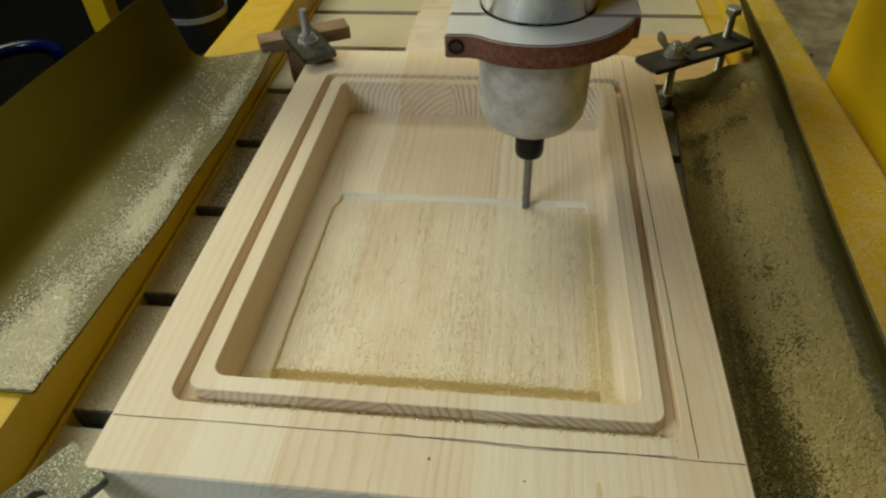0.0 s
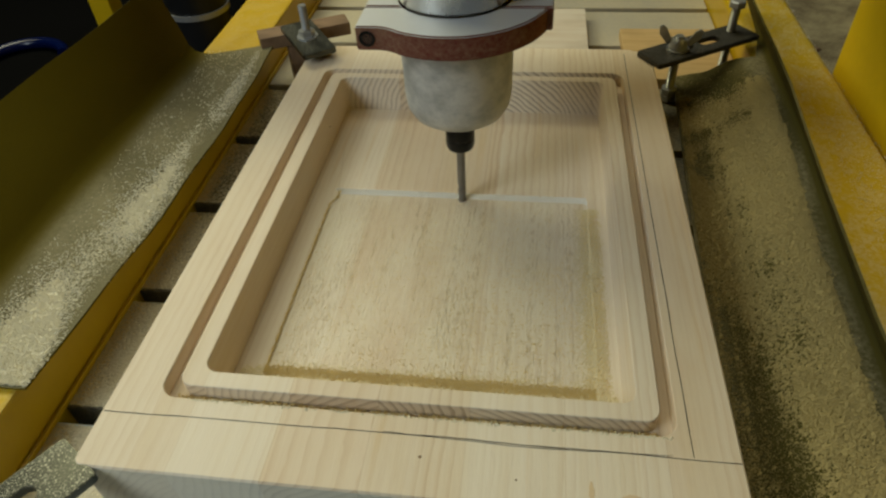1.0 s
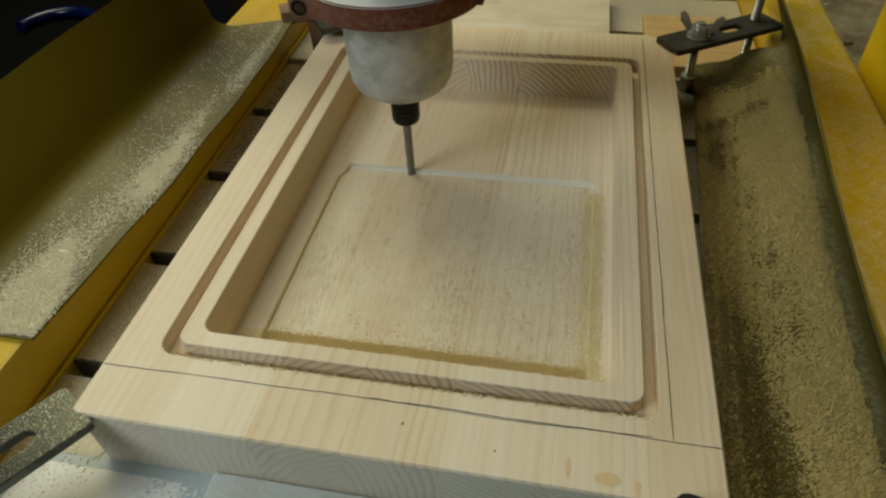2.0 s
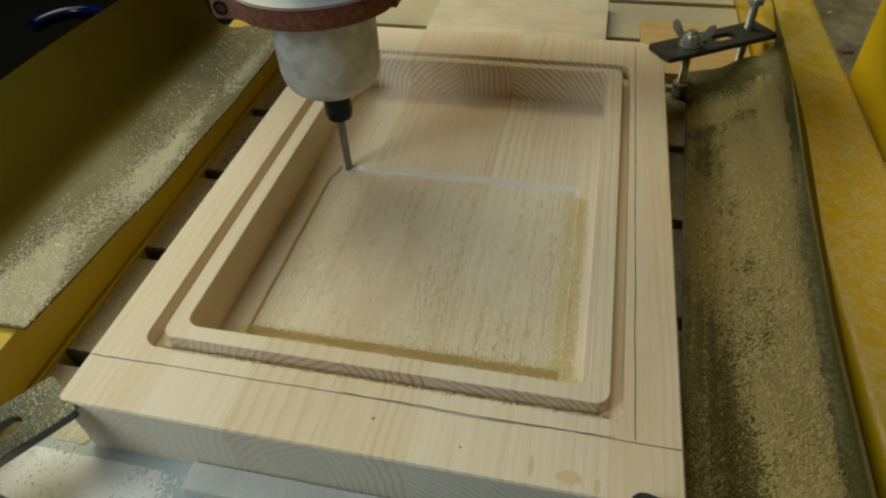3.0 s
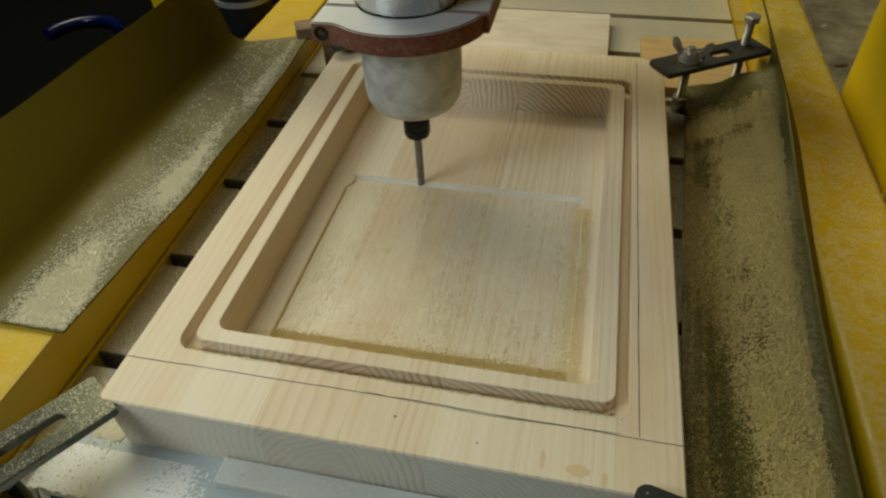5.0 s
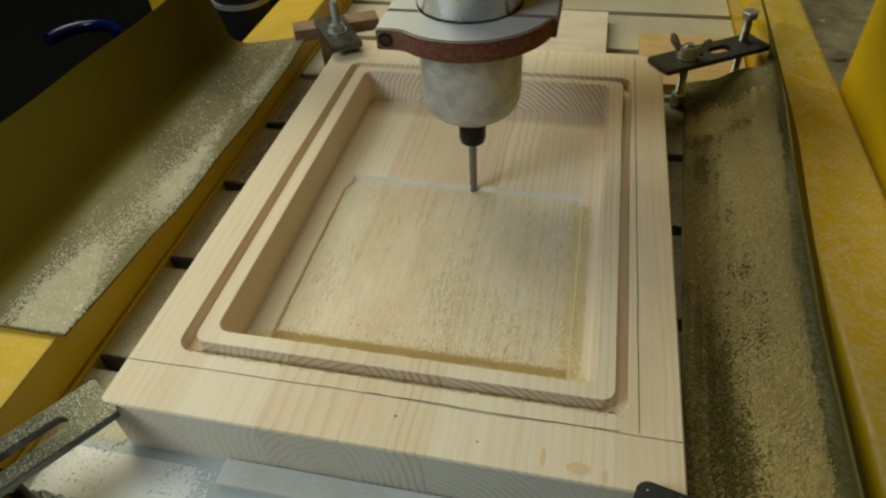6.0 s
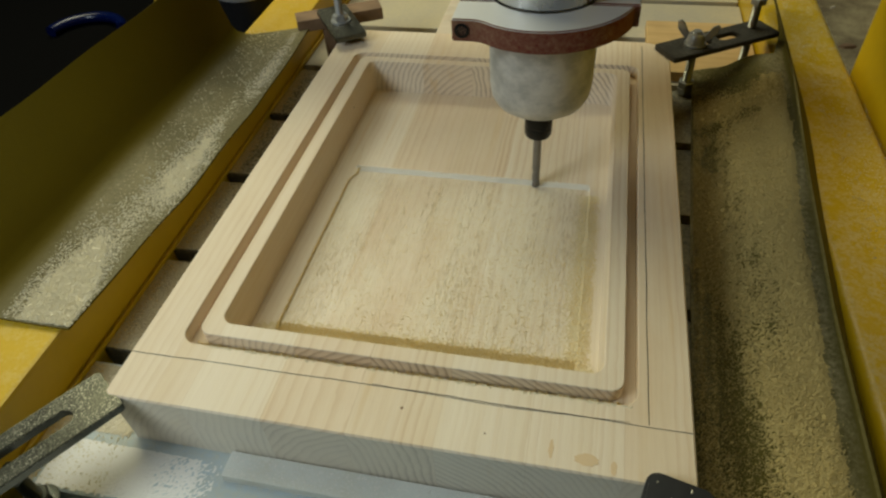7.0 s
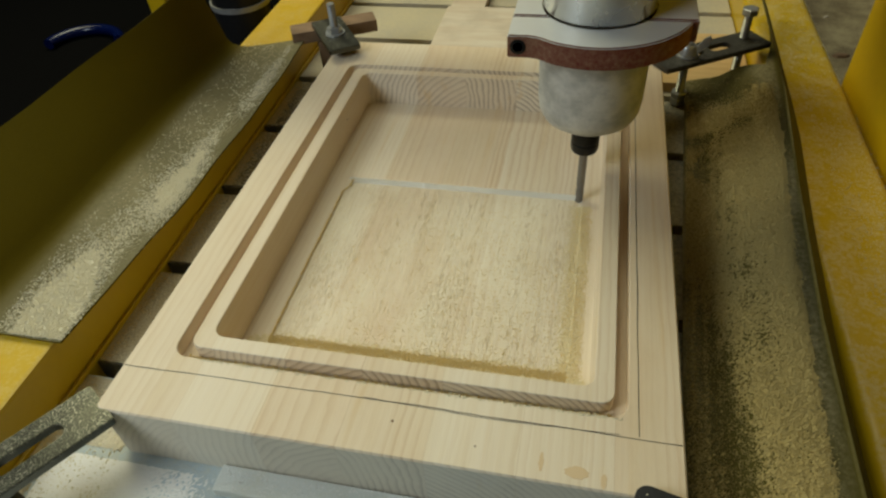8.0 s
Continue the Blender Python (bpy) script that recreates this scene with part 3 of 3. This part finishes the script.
def slotted_plate(name, label, at, length, width, thick, slots, material, rad=0.0025):
    p = thing(name, label, "clamp plate", at)
    holes = [slot_outline(cx, 0, l, w) for cx, l, w in slots]
    part("plate", prism(rounded(0, length, -width / 2, width / 2, rad, 3), 0, thick, holes, 0.0005), material, p)
    return p


def clamps():
    # black slotted bar at the back corner, on two bolts
    slotted_plate("black_clamp_bar", "blackened steel slotted clamp bar held by a wing nut", pose(0.1448, 0.1491, 0.0405, 0, 1.2, 34.0), 0.111, 0.030, 0.0045,
                  [(0.036, 0.024, 0.009), (0.066, 0.022, 0.010)], BLACK_PLATE)
    bolt("clamp_bolt", 0.1705, 0.1655, 0.004, 0.0570, False, "threaded steel stud with a wing nut on the clamp bar", wing=0.0465, nut=(-0.002, 0.004), washer=(0.0448,))
    bolt("jack_bolt", 0.2215, 0.2065, 0.006, 0.0700, True, "steel hex bolt standing through the clamp bar")
    tan = thing("packing_board", "tan wooden packing board lying on the bed", "board")
    part("panel", box(0.137, 0.2362, 0.186, 0.2905, BED + 0.0002, 0.006, 0.001), TAN, tan)
    # back corner clamp with a stepped plate and wooden packing
    slotted_plate("steel_clamp_plate", "dusty dark steel clamp plate on wooden packing", pose(-0.1720, 0.1975, 0.0465, 0, 0, -55.5), 0.070, 0.030, 0.0045, [(0.034, 0.016, 0.009)], STEEL_DUSTY)
    bolt("clamp_bolt", -0.1515, 0.1680, 0.000, 0.0800, False, "steel stud with nut and washer through the clamp plate", nut=(0.0525,), washer=(0.0511,))
    st = thing("packing_stick", "old brown wooden packing stick under the clamp plate", "wood offcut")
    part("stick", box(-0.040, 0.045, -0.011, 0.011, 0, 0.012, 0.001, pose(-0.168, 0.199, 0.0343, 0, 0, 27)), BROWN_WOOD, st)
    pk = thing("packing_block", "brown wooden packing block standing on the bed", "wood offcut")
    part("block", box(-0.011, 0.018, -0.011, 0.011, BED, 0.0340, 0.001, pose(-0.172, 0.196, 0, 0, 0, 27)), BROWN_WOOD, pk)
    # front corner clamps
    slotted_plate("slotted_clamp_plate", "bright steel slotted clamp plate speckled with dust", pose(-0.1483, -0.2393, 0.0345, 0, 0, 237.2), 0.125, 0.0305, 0.0052, [(0.0520, 0.062, 0.0095)], STEEL_DUSTY)
    bolt("clamp_bolt", -0.1895, -0.3035, BED, 0.0560, False, "dark steel stud with nut and washer holding the slotted plate", nut=(0.0415,), washer=(0.0399,), steel=DARK_STEEL)
    bolt("jack_bolt", -0.1790, -0.2885, BED, 0.0300, True, "short dark steel bolt standing under the slotted plate", nut=(BED + 0.0016,), washer=(BED + 0.0001,), steel=DARK_STEEL)
    jk = thing("wooden_shim", "thin brown wooden shim on the rail under the slotted plate", "wood offcut")
    part("shim", box(-0.010, 0.010, -0.012, 0.012, 0.0331, 0.0344, 0.0003, pose(-0.2190, -0.3400, 0, 0, 0, 57)), BROWN_WOOD, jk)
    bc = thing("black_hold_down", "black rounded hold-down clamp at the board corner", "clamp", pose(0.1420, -0.2440, TOP + 0.0002, 0, 0, -103.5))
    part("arm", prism(rounded(0, 0.11, -0.0150, 0.0150, (0.006, 0.003, 0.003, 0.006), 5), 0, 0.0085, (), 0.0015), BLACK, bc)
    hb = thing("heel_block", "brown wooden heel block under the black clamp", "wood offcut")
    part("block", box(-0.014, 0.014, -0.014, 0.014, BED, TOP + 0.0002, 0.001, pose(0.119, -0.338, 0, 0, 0, 77)), BROWN_WOOD, hb)


clamps()


# ---- offcuts on the bed ----
def offcuts():
    p = thing("birch_offcut", "pale birch plywood offcut lying behind the board", "board")
    part("panel", box(-0.077, 0.1035, 0.1800, 0.3330, BED + 0.0002, 0.0085, 0.0012), SPRUCE, p)
    q = thing("birch_offcut", "narrow pale birch offcut at the back of the bed", "board")
    part("panel", box(-0.075, -0.035, 0.3350, 0.47, BED + 0.0002, 0.006, 0.0012), SPRUCE, q)
    s = thing("pale_strip", "pale laminate strip lying against the board front", "strip")
    part("panel", box(-0.0860, 0.138, -0.2600, -0.2452, BED + 0.0002, 0.0030, 0.0008), PALE, s)


offcuts()


# ---- background things ----
def background():
    b = thing("blue_hose", "bent length of blue plastic hose in the dark", "hose", pose(-0.648, 0.385, -0.0920))
    bm = bmesh.new()
    rings = []
    for i in range(33):
        a = radians(25 + 155 * i / 32)
        c = Vector((0.055 * math.cos(a), 0.055 * math.sin(a), 0))
        side = Vector((math.cos(a), math.sin(a), 0))
        rings.append([bm.verts.new(c + 0.008 * (side * math.cos(q) + Vector((0, 0, 1)) * math.sin(q))) for q in (2 * math.pi * j / 12 for j in range(12))])
    for a, c in zip(rings, rings[1:]):
        for j in range(12):
            bm.faces.new((a[j], a[(j + 1) % 12], c[(j + 1) % 12], c[j]))
    bm.faces.new(rings[0])
    bm.faces.new(list(reversed(rings[-1])))
    bmesh.ops.recalc_face_normals(bm, faces=bm.faces[:])
    part("tube", bm, BLUE, b, smooth=60)
    y = thing("yellow_post", "yellow steel frame post behind the guard", "machine frame")
    part("post", box(-0.597, -0.565, 0.50, 0.53, -0.1, 0.5, 0.002), YELLOW_CLEAN, y)
    m = thing("black_motor", "black motor housing with a bright ring in shade", "motor", pose(-0.345, 0.345, -0.1))
    part("housing", lathe([(0, 0), (0.035, 0), (0.035, 0.16), (0.030, 0.165), (0, 0.165)], 32), BLACK, m, smooth=40)
    part("ring", lathe([(0.0352, 0.10), (0.0375, 0.10), (0.0375, 0.106), (0.0352, 0.106)], 32), STEEL, m, smooth=40)


background()


# ---- spindle ----
def spindle():
    s = thing("router_spindle", "steel router spindle in a maroon clamp with a thin cutter", "spindle")
    nose = part("nose", lathe([(0, 0.0805), (0.0125, 0.0805), (0.0180, 0.0812), (0.0255, 0.0838), (0.0300, 0.0872), (0.0326, 0.0925), (0.0336, 0.1000), (0.0339, 0.1462), (0, 0.1462)], 64), FROST, s, "frosted grey nose smeared with dust", smooth=50)
    part("body", lathe([(0, 0.1605), (0.0325, 0.1605), (0.0328, 0.1615), (0.0328, 0.34), (0, 0.34)], 64), BRUSHED, s, "brushed steel spindle body", smooth=50)
    nut = part("collet_nut", lathe([(0, 0.0556), (0.0072, 0.0556), (0.0088, 0.0566), (0.0096, 0.0590), (0.0096, 0.0632), (0.0091, 0.0636), (0.0091, 0.0646), (0.0096, 0.0650), (0.0096, 0.0722), (0.0088, 0.0740), (0.0080, 0.0808), (0, 0.0808)], 40), NUT_BLACK, s, "black collet nut", smooth=35)
    bit = part("cutter", lathe([(0, 0.0260), (0.0029, 0.0260), (0.0029, 0.0570), (0, 0.0570)], 24), BIT, s, "thin dark carbide cutter", smooth=40)
    bm = bmesh.new()
    turns, steps = 0.8, 20
    rings = []
    for i in range(steps + 1):
        z = 0.0099 + 0.016 * i / steps
        a0 = 2 * math.pi * turns * i / steps
        rings.append([bm.verts.new((r * math.cos(a + a0), r * math.sin(a + a0), z)) for a, r in ((j * math.pi / 6, 0.0029 if j % 6 in (0, 1, 2, 3) else 0.0025) for j in range(12))])
    for a, b in zip(rings, rings[1:]):
        for j in range(12):
            bm.faces.new((a[j], a[(j + 1) % 12], b[(j + 1) % 12], b[j]))
    bm.faces.new(list(reversed(rings[0])))
    bm.faces.new(rings[-1])
    part("flute", bm, BIT, bit)

    # clamp: front jaw with an ear, and the block behind the slit
    R, r, gap = 0.0555, 0.0329, -0.0195
    front = []
    a0 = math.asin(gap / R)
    for i in range(37):
        a = a0 - i * (a0 + math.pi * 0.65) / 36
        front.append((R * math.cos(a), R * math.sin(a)))
    front += [(-0.0290, -0.0468), (-0.0330, -0.0448), (-0.0370, -0.0440), (-0.0485, -0.0440), (-0.0490, -0.0435), (-0.0490, gap - 0.0005), (-0.0485, gap)]
    b0 = math.asin(gap / r)
    inner = [(r * math.cos(t), r * math.sin(t)) for t in (-(math.pi + b0) + (math.pi + 2 * b0) * i / 32 for i in range(33))]
    outline = front + inner
    jaw = prism(outline, 0.1462, 0.1598, (), 0.0008)
    jaw.normal_update()
    for f in jaw.faces:
        f.material_index = 1 if f.normal.z > 0.7 else 0
    clamp = part("clamp_jaw", jaw, [CLAMP_RED, CLAMP_TOP], s, "maroon painted clamp jaw with bare grey top", smooth=30)
    bm = lathe([(0, 0), (0.0042, 0), (0.0045, 0.0006), (0.0030, 0.0008), (0.0030, 0.0002), (0, 0.0002)], 20)
    bm.transform(pose(-0.0430, -0.0438, 0.1530, 90))
    part("bolt_socket", bm, NUT_BLACK, clamp, "dark socket of the clamp bolt")
    back = [(R, gap + 0.0022), (R, 0.055), (-R + 0.004, 0.055), (-0.0490, 0.050), (-0.0490, gap + 0.0022)]
    c0 = math.asin((gap + 0.0022) / r)
    back += [(r * math.cos(a), r * math.sin(a)) for a in (math.pi - c0 + (2 * c0 - math.pi) * i / 40 for i in range(41))]
    blk = prism(back, 0.1462, 0.1598, (), 0.0008)
    blk.normal_update()
    for f in blk.faces:
        f.material_index = 1 if f.normal.z > 0.7 else 0
    part("clamp_block", blk, [CLAMP_RED, CLAMP_TOP], s, "maroon clamp block with bare grey top", smooth=30)
    part("carriage_plate", box(-0.060, 0.060, 0.056, 0.076, 0.166, 0.42, 0.002), YELLOW_CLEAN, s, "yellow carriage plate behind the clamp")
    return s


SPINDLE = spindle()


# ---- sawdust ----
def scatter(n, x0, x1, y0, y1, keep, height, seed):
    rng = np.random.default_rng(seed)
    out = []
    while len(out) < n:
        x, y = rng.uniform(x0, x1), rng.uniform(y0, y1)
        if rng.uniform() < keep(x, y):
            out.append((x, y, height(x, y)))
    return np.array(out)


def blotch(x, y, s, seed):
    return 0.5 + 0.5 * noise.fractal((x * s, y * s, seed), 1.0, 2.0, 3)


def fringe():
    """Torn white fibres lying over the milled step, in ragged clusters."""
    rng = random.Random(9)
    verts, faces = [], []
    x = -0.0895
    while x < 0.0925:
        dense = 0.5 + 0.5 * noise.noise((x * 60, 3.1, 0))
        x += rng.uniform(0.0005, 0.0011) + 0.0012 * (1 - dense)
        w, h, lean = rng.uniform(0.00020, 0.00042), rng.uniform(0.0010, 0.0034), rng.uniform(-0.0004, 0.0004)
        y = 0.0002 + rng.uniform(-0.0004, 0.0006)
        n = len(verts)
        verts += [(x - w, y + h * 0.7, 0.0107), (x + w, y + h * 0.7, 0.0107), (x, y + 0.0004, 0.0114), (x + lean, y - 0.0010 - h * 0.7, 0.0103)]
        faces += [(n, n + 1, n + 2), (n, n + 3, n + 1), (n + 1, n + 3, n + 2), (n + 2, n + 3, n)]
    me = bpy.data.meshes.new("wood_fringe")
    me.from_pydata(verts, [], faces)
    me.materials.append(CHIP_WHITE)
    tagged(new("wood_fringe", me), "torn white wood fibres hanging over the step", "wood fibre", kind="stuff")


def dust():
    # on the left guard: a drift along the flap that widens towards the front
    def drift(x, y):
        f = (y + 0.205) / 0.377
        mid = flap_edge(y) - 0.0095 - 0.013 * (1 - f) ** 1.3
        wide = 0.0035 + 0.021 * (1 - f) ** 1.5
        return math.exp(-((x - mid) / wide) ** 2) * (0.45 + 1.3 * (1 - f)) * (0.35 + 0.8 * blotch(x, y, 60, 3) + 0.5 * (blotch(x, y, 260, 13) - 0.5))

    flap = lambda x, y: 0.0358
    dust_layer("sawdust_drift", -0.258, -0.1858, -0.2035, 0.166, 0.0007, flap, lambda x, y: 2.5 * drift(x, y) - 0.85 if x < flap_edge(y) - 0.0005 else -1.0, 0.0007, CHIP, "pale sawdust drifted along the guard sheet", 31)
    chips("sawdust_flakes", scatter(30000, -0.256, -0.1855, -0.204, 0.168, lambda x, y: clamp01(0.9 * drift(x, y) + 0.025) if x < flap_edge(y) - 0.0005 else 0.0, lambda x, y: 0.0362 + 0.0010 * random.random(), 11), 0.0006, CHIP, "loose pale flakes on the guard sheet", seed=2)

    # on the other guard: thick, thinner at the back; thinned along the board for shade
    def heap(x, y):
        fold = guard_top(y) + 0.0125 - 0.004 * blotch(x, y, 90, 14)
        left = 0.1685 + 0.05 * y
        if x < left or x > fold + 0.003:
            return 0.0
        f = clamp01((x - left) / (fold - left))
        rear = clamp01((y + 0.115 + 0.06 * (blotch(x, y, 70, 17) - 0.5)) / 0.085)
        shade = rear * (1.02 + 0.16 * clamp01(f * 1.6)) + (1 - rear) * (0.80 + 0.30 * clamp01((f - 0.15) * 1.7))
        hole = 1.0 - 0.5 * clamp01((1.6 * blotch(x, y, 150, 4) + 0.6 - math.hypot((x - 0.183) / 0.009, (y - 0.055) / 0.016)) * 1.2)
        band = 1.0 - 0.55 * math.exp(-((y - 0.094 - 0.15 * (x - 0.19)) / 0.011) ** 2) * clamp01(1.3 - f)
        back = clamp01((0.150 - y) / 0.035)
        edge = clamp01((fold - x) / 0.004)
        front = clamp01((-0.04 - y) / 0.12)
        bare = front * (0.06 * math.exp(-((f - 0.38 - 0.12 * (blotch(x, y, 30, 51) - 0.5)) / 0.13) ** 2) + 0.30 * math.exp(-(f / 0.10) ** 2) + 0.17)
        bare += 0.38 * clamp01((y - 0.03) / 0.03) * clamp01((0.075 - y) / 0.02 + 0.5) * clamp01((0.7 - f) / 0.4) * clamp01(2.2 * blotch(x, y, 60, 52) - 0.5)
        shade -= bare
        return (0.68 + 0.40 * blotch(x, y, 42, 8) + 0.75 * (blotch(x, y, 520, 28) - 0.5)) * shade * hole * band * back * edge

    def slope(x, y):
        left = 0.1672 + 0.05 * y
        q = clamp01((x - left) / (guard_top(y) + 0.013 - left))
        lift = max(0.0, ((y + 0.42) / 0.598 - 0.72) / 0.28) ** 2
        return 0.0016 + ramp_height(q) + 0.0006 * math.sin(31 * y + q * 13) + lift * 0.016 * (1 - q) * (1 - 0.25 * (1 - q))

    dust_layer("sawdust_heap", 0.158, 0.250, -0.36, 0.165, 0.00065, slope, lambda x, y: 1.75 * heap(x, y) - 0.95, 0.0006, CHIP_SHADED, "sawdust heaped on the guard sheet, toned darker for the shade there", 32)
    chips("sawdust_flakes", scatter(42000, 0.158, 0.252, -0.36, 0.172, lambda x, y: clamp01(0.75 * heap(x, y) + (0.02 if 0.17 + 0.05 * y < x < guard_top(y) + 0.012 else 0.0)), lambda x, y: slope(x, y) + 0.0007 + 0.0007 * random.random(), 12), 0.00048, CHIP_SHADED, "loose sawdust flakes on the guard sheet in the darker shade tone", seed=3)
    strewn = lambda x, y: 0.006 < ((y + 0.0098) % 0.0922) < 0.086
    carpet = lambda x, y: (0.25 + 1.5 * clamp01((0.02 - y) / 0.14)) * (0.45 + 0.7 * blotch(x, y, 55, 41) + 0.4 * (blotch(x, y, 280, 42) - 0.5)) - 0.66 if strewn(x, y) else -1.0
    dust_layer("bed_dust", -0.2033, -0.1515, -0.245, 0.17, 0.0010, lambda x, y: BED + 0.0001, carpet, 0.0006, CHIP_BEIGE, "beige sawdust carpet on the bed beside the board", 43)
    sill = lambda x, y: (0.5 + 0.9 * clamp01((0.05 - y) / 0.2)) * (0.5 + 0.7 * blotch(x, y * 0.4, 120, 47)) - 0.62 - 0.6 * clamp01((x + 0.2000) / 0.006) if strewn(x, y) else -1.0
    dust_layer("sill_dust", -0.2033, -0.1920, -0.33, 0.17, 0.0009, lambda x, y: BED + 0.0002, sill, 0.0006, CHIP_BEIGE, "beige dust lying along the foot of the rail", 48)
    white = lambda x, y: (2.0 * clamp01((-0.098 - x + 0.03 * (blotch(x, y, 40, 44) - 0.5)) / 0.05) * (0.45 + 0.6 * blotch(x, y, 60, 45)) - 0.5) if strewn(x, y) else -1.0
    dust_layer("bed_dust", -0.190, -0.090, -0.42, -0.2505, 0.0011, lambda x, y: BED + 0.0001, white, 0.0003, CHIP_WHITE, "fine white dust on the bare bed by the clamp", 46)
    chips("strip_dust", scatter(900, -0.084, 0.136, -0.2595, -0.2455, lambda x, y: 0.15 + 0.85 * blotch(x, y, 70, 71), lambda x, y: 0.0030, 72), 0.0005, CHIP_WHITE, "pale specks on the laminate strip", seed=73)
    chips("bed_sawdust", scatter(6000, -0.2033, -0.152, -0.33, 0.17, lambda x, y: 0.2 + 0.8 * blotch(x, y, 40, 5) if ((y + 0.0098) % 0.0922) > 0.006 and ((y + 0.0098) % 0.0922) < 0.086 else 0, lambda x, y: BED + 0.0002, 13), 0.0008, CHIP, "sawdust specks on the machine bed", seed=4)
    chips("foot_sawdust", scatter(9000, -0.2033, -0.186, -0.33, 0.17, lambda x, y: clamp01(1.1 * math.exp(-((x + 0.2033) / 0.006) ** 2) * (0.25 + blotch(x, y, 45, 25))) if 0.006 < ((y + 0.0098) % 0.0922) < 0.086 else 0.0, lambda x, y: BED + 0.0002 + 0.0006 * random.random(), 33), 0.0006, CHIP_OCHRE, "sawdust gathered along the foot of the rail", seed=34)
    chips("rail_sawdust", scatter(4000, 0.262, 0.297, -0.2, 0.40, lambda x, y: 0.1 + 0.9 * blotch(x, y, 30, 6), lambda x, y: 0.0297, 14), 0.00045, CHIP, "fine sawdust lying on the yellow rail", seed=5)
    # packed chips in the pocket
    chips("pocket_sawdust", scatter(15000, -0.105, 0.103, -0.1685, -0.1580, lambda x, y: clamp01(1.3 - abs(y + 0.1645) / 0.004), lambda x, y: 0.0098 + 0.0007 * random.random(), 15), 0.00036, CHIP_OCHRE, "ochre sawdust packed along the pocket front", seed=6)
    chips("pocket_sawdust", scatter(4500, 0.0860, 0.1010, -0.165, -0.012, lambda x, y: clamp01(1.2 - abs(x - 0.0945) / 0.007) * (0.4 + 0.6 * blotch(x, y, 50, 9)), lambda x, y: (0.0108 if x > 0.0932 else 0.0098) + 0.0004 * random.random(), 16), 0.00032, CHIP_OCHRE, "ochre sawdust ridge along the pocket side", seed=7)
    chips("pocket_sawdust", scatter(7000, -0.088, 0.091, -0.165, -0.006, lambda x, y: clamp01(blotch(x, y, 30, 12) * (0.35 + 0.65 * clamp01((x + 0.05) / 0.12)) * clamp01((-y + 0.01) / 0.12) * 1.4), lambda x, y: 0.0097, 17), 0.0004, CHIP_OCHRE, "fine sawdust over the freshly milled floor", seed=8)
    ledge = lambda x, y: 1.55 * math.exp(-((x - 0.0950) / 0.0062) ** 2) * (0.40 + 0.75 * blotch(x, y * 0.5, 70, 61) + 0.6 * (blotch(x, y * 0.4, 300, 62) - 0.5)) - 0.75
    dust_layer("pocket_dust", 0.0830, 0.1052, -0.185, -0.010, 0.0007, lambda x, y: 0.0107 if x > 0.0930 else 0.0099, ledge, 0.0006, CHIP_CREAM, "ochre dust banked along the pocket side", 63)
    front = lambda x, y: 1.8 * math.exp(-((y + 0.1700) / 0.0065) ** 2) * (0.55 + 0.6 * blotch(x, y, 60, 64) + 0.4 * (blotch(x, y, 300, 65) - 0.5)) - 0.7
    dust_layer("pocket_dust", -0.1045, 0.1040, -0.1855, -0.1560, 0.0008, lambda x, y: 0.0107 if y < -0.1680 or not -0.0910 < x < 0.0932 else 0.0099, front, 0.0006, CHIP_CREAM, "ochre dust banked along the pocket front", 66)
    fringe()
    chips("groove_sawdust", scatter(2600, -0.12, 0.118, -0.2040, -0.1985, lambda x, y: 1.0, lambda x, y: TOP - 0.0093 + 0.0015 * random.random(), 18), 0.0010, CHIP_OCHRE, "ochre sawdust in the board groove", seed=9)
    chips("clamp_sawdust", scatter(40, 0.118, 0.150, -0.29, -0.2465, lambda x, y: 1.0 if -0.012 < (x - 0.1420) * 0.972 - (y + 0.2440) * 0.233 < 0.012 else 0.0, lambda x, y: TOP + 0.0087, 23), 0.0008, CHIP, "a few pale crumbs on the black clamp", seed=14)
    # raised fibres along cut edges
    chips("wood_fibres", scatter(420, -0.11, 0.122, -0.2062, -0.2046, lambda x, y: 0.15 + 0.85 * blotch(x, y, 70, 21), lambda x, y: TOP, 19), 0.0006, CHIP, "raised wood fibres along the groove edge", "wood fibre", seed=10)
    chips("wood_fibres", scatter(8000, -0.0905, 0.0925, -0.0030, 0.0024, lambda x, y: 0.2 + 0.8 * blotch(x, y, 80, 22), lambda x, y: 0.0098 + 0.0009 * clamp01((y + 0.0026) / 0.0036), 20), 0.0005, CHIP_WHITE, "raised pale fibres along the milled step", "wood fibre", seed=11)
    line = lambda y: float(np.interp(y, (-0.017, -0.0135, -0.011, -0.0075), (-0.0910, -0.0901, -0.0884, -0.0872)))
    chips("wood_fibres", scatter(900, -0.0918, -0.0862, -0.1660, 0.0005, lambda x, y: 1.0 if abs(x - line(y)) < 0.0007 else 0.0, lambda x, y: 0.0105, 21), 0.0007, CHIP_OCHRE, "brownish fibres along the pocket ledge", "wood fibre", seed=12)


dust()


# ---- what moves ----
def motions():
    rows = []
    for i in range(0, 81):
        t = i / 10
        if t <= 3.35:
            x = max(-0.0925, 0.0492 - 0.0446 * t)
        else:
            x = min(0.0905, max(-0.0925, -0.0548 + 0.0430 * (t - 4.5)))
        x += float(np.interp(t, (1.5, 3.0, 3.4), (0, 0.0040, 0)))
        y = -0.0042 + 0.0020 * clamp01((t - 3.25) / 0.25) + float(np.interp(t, (1.5, 2.9, 4.6, 6.0), (0, 0.0026, 0.0026, 0)))
        rows.append((t, pose(x, y, 0)))
    walk(SPINDLE, rows)


motions()
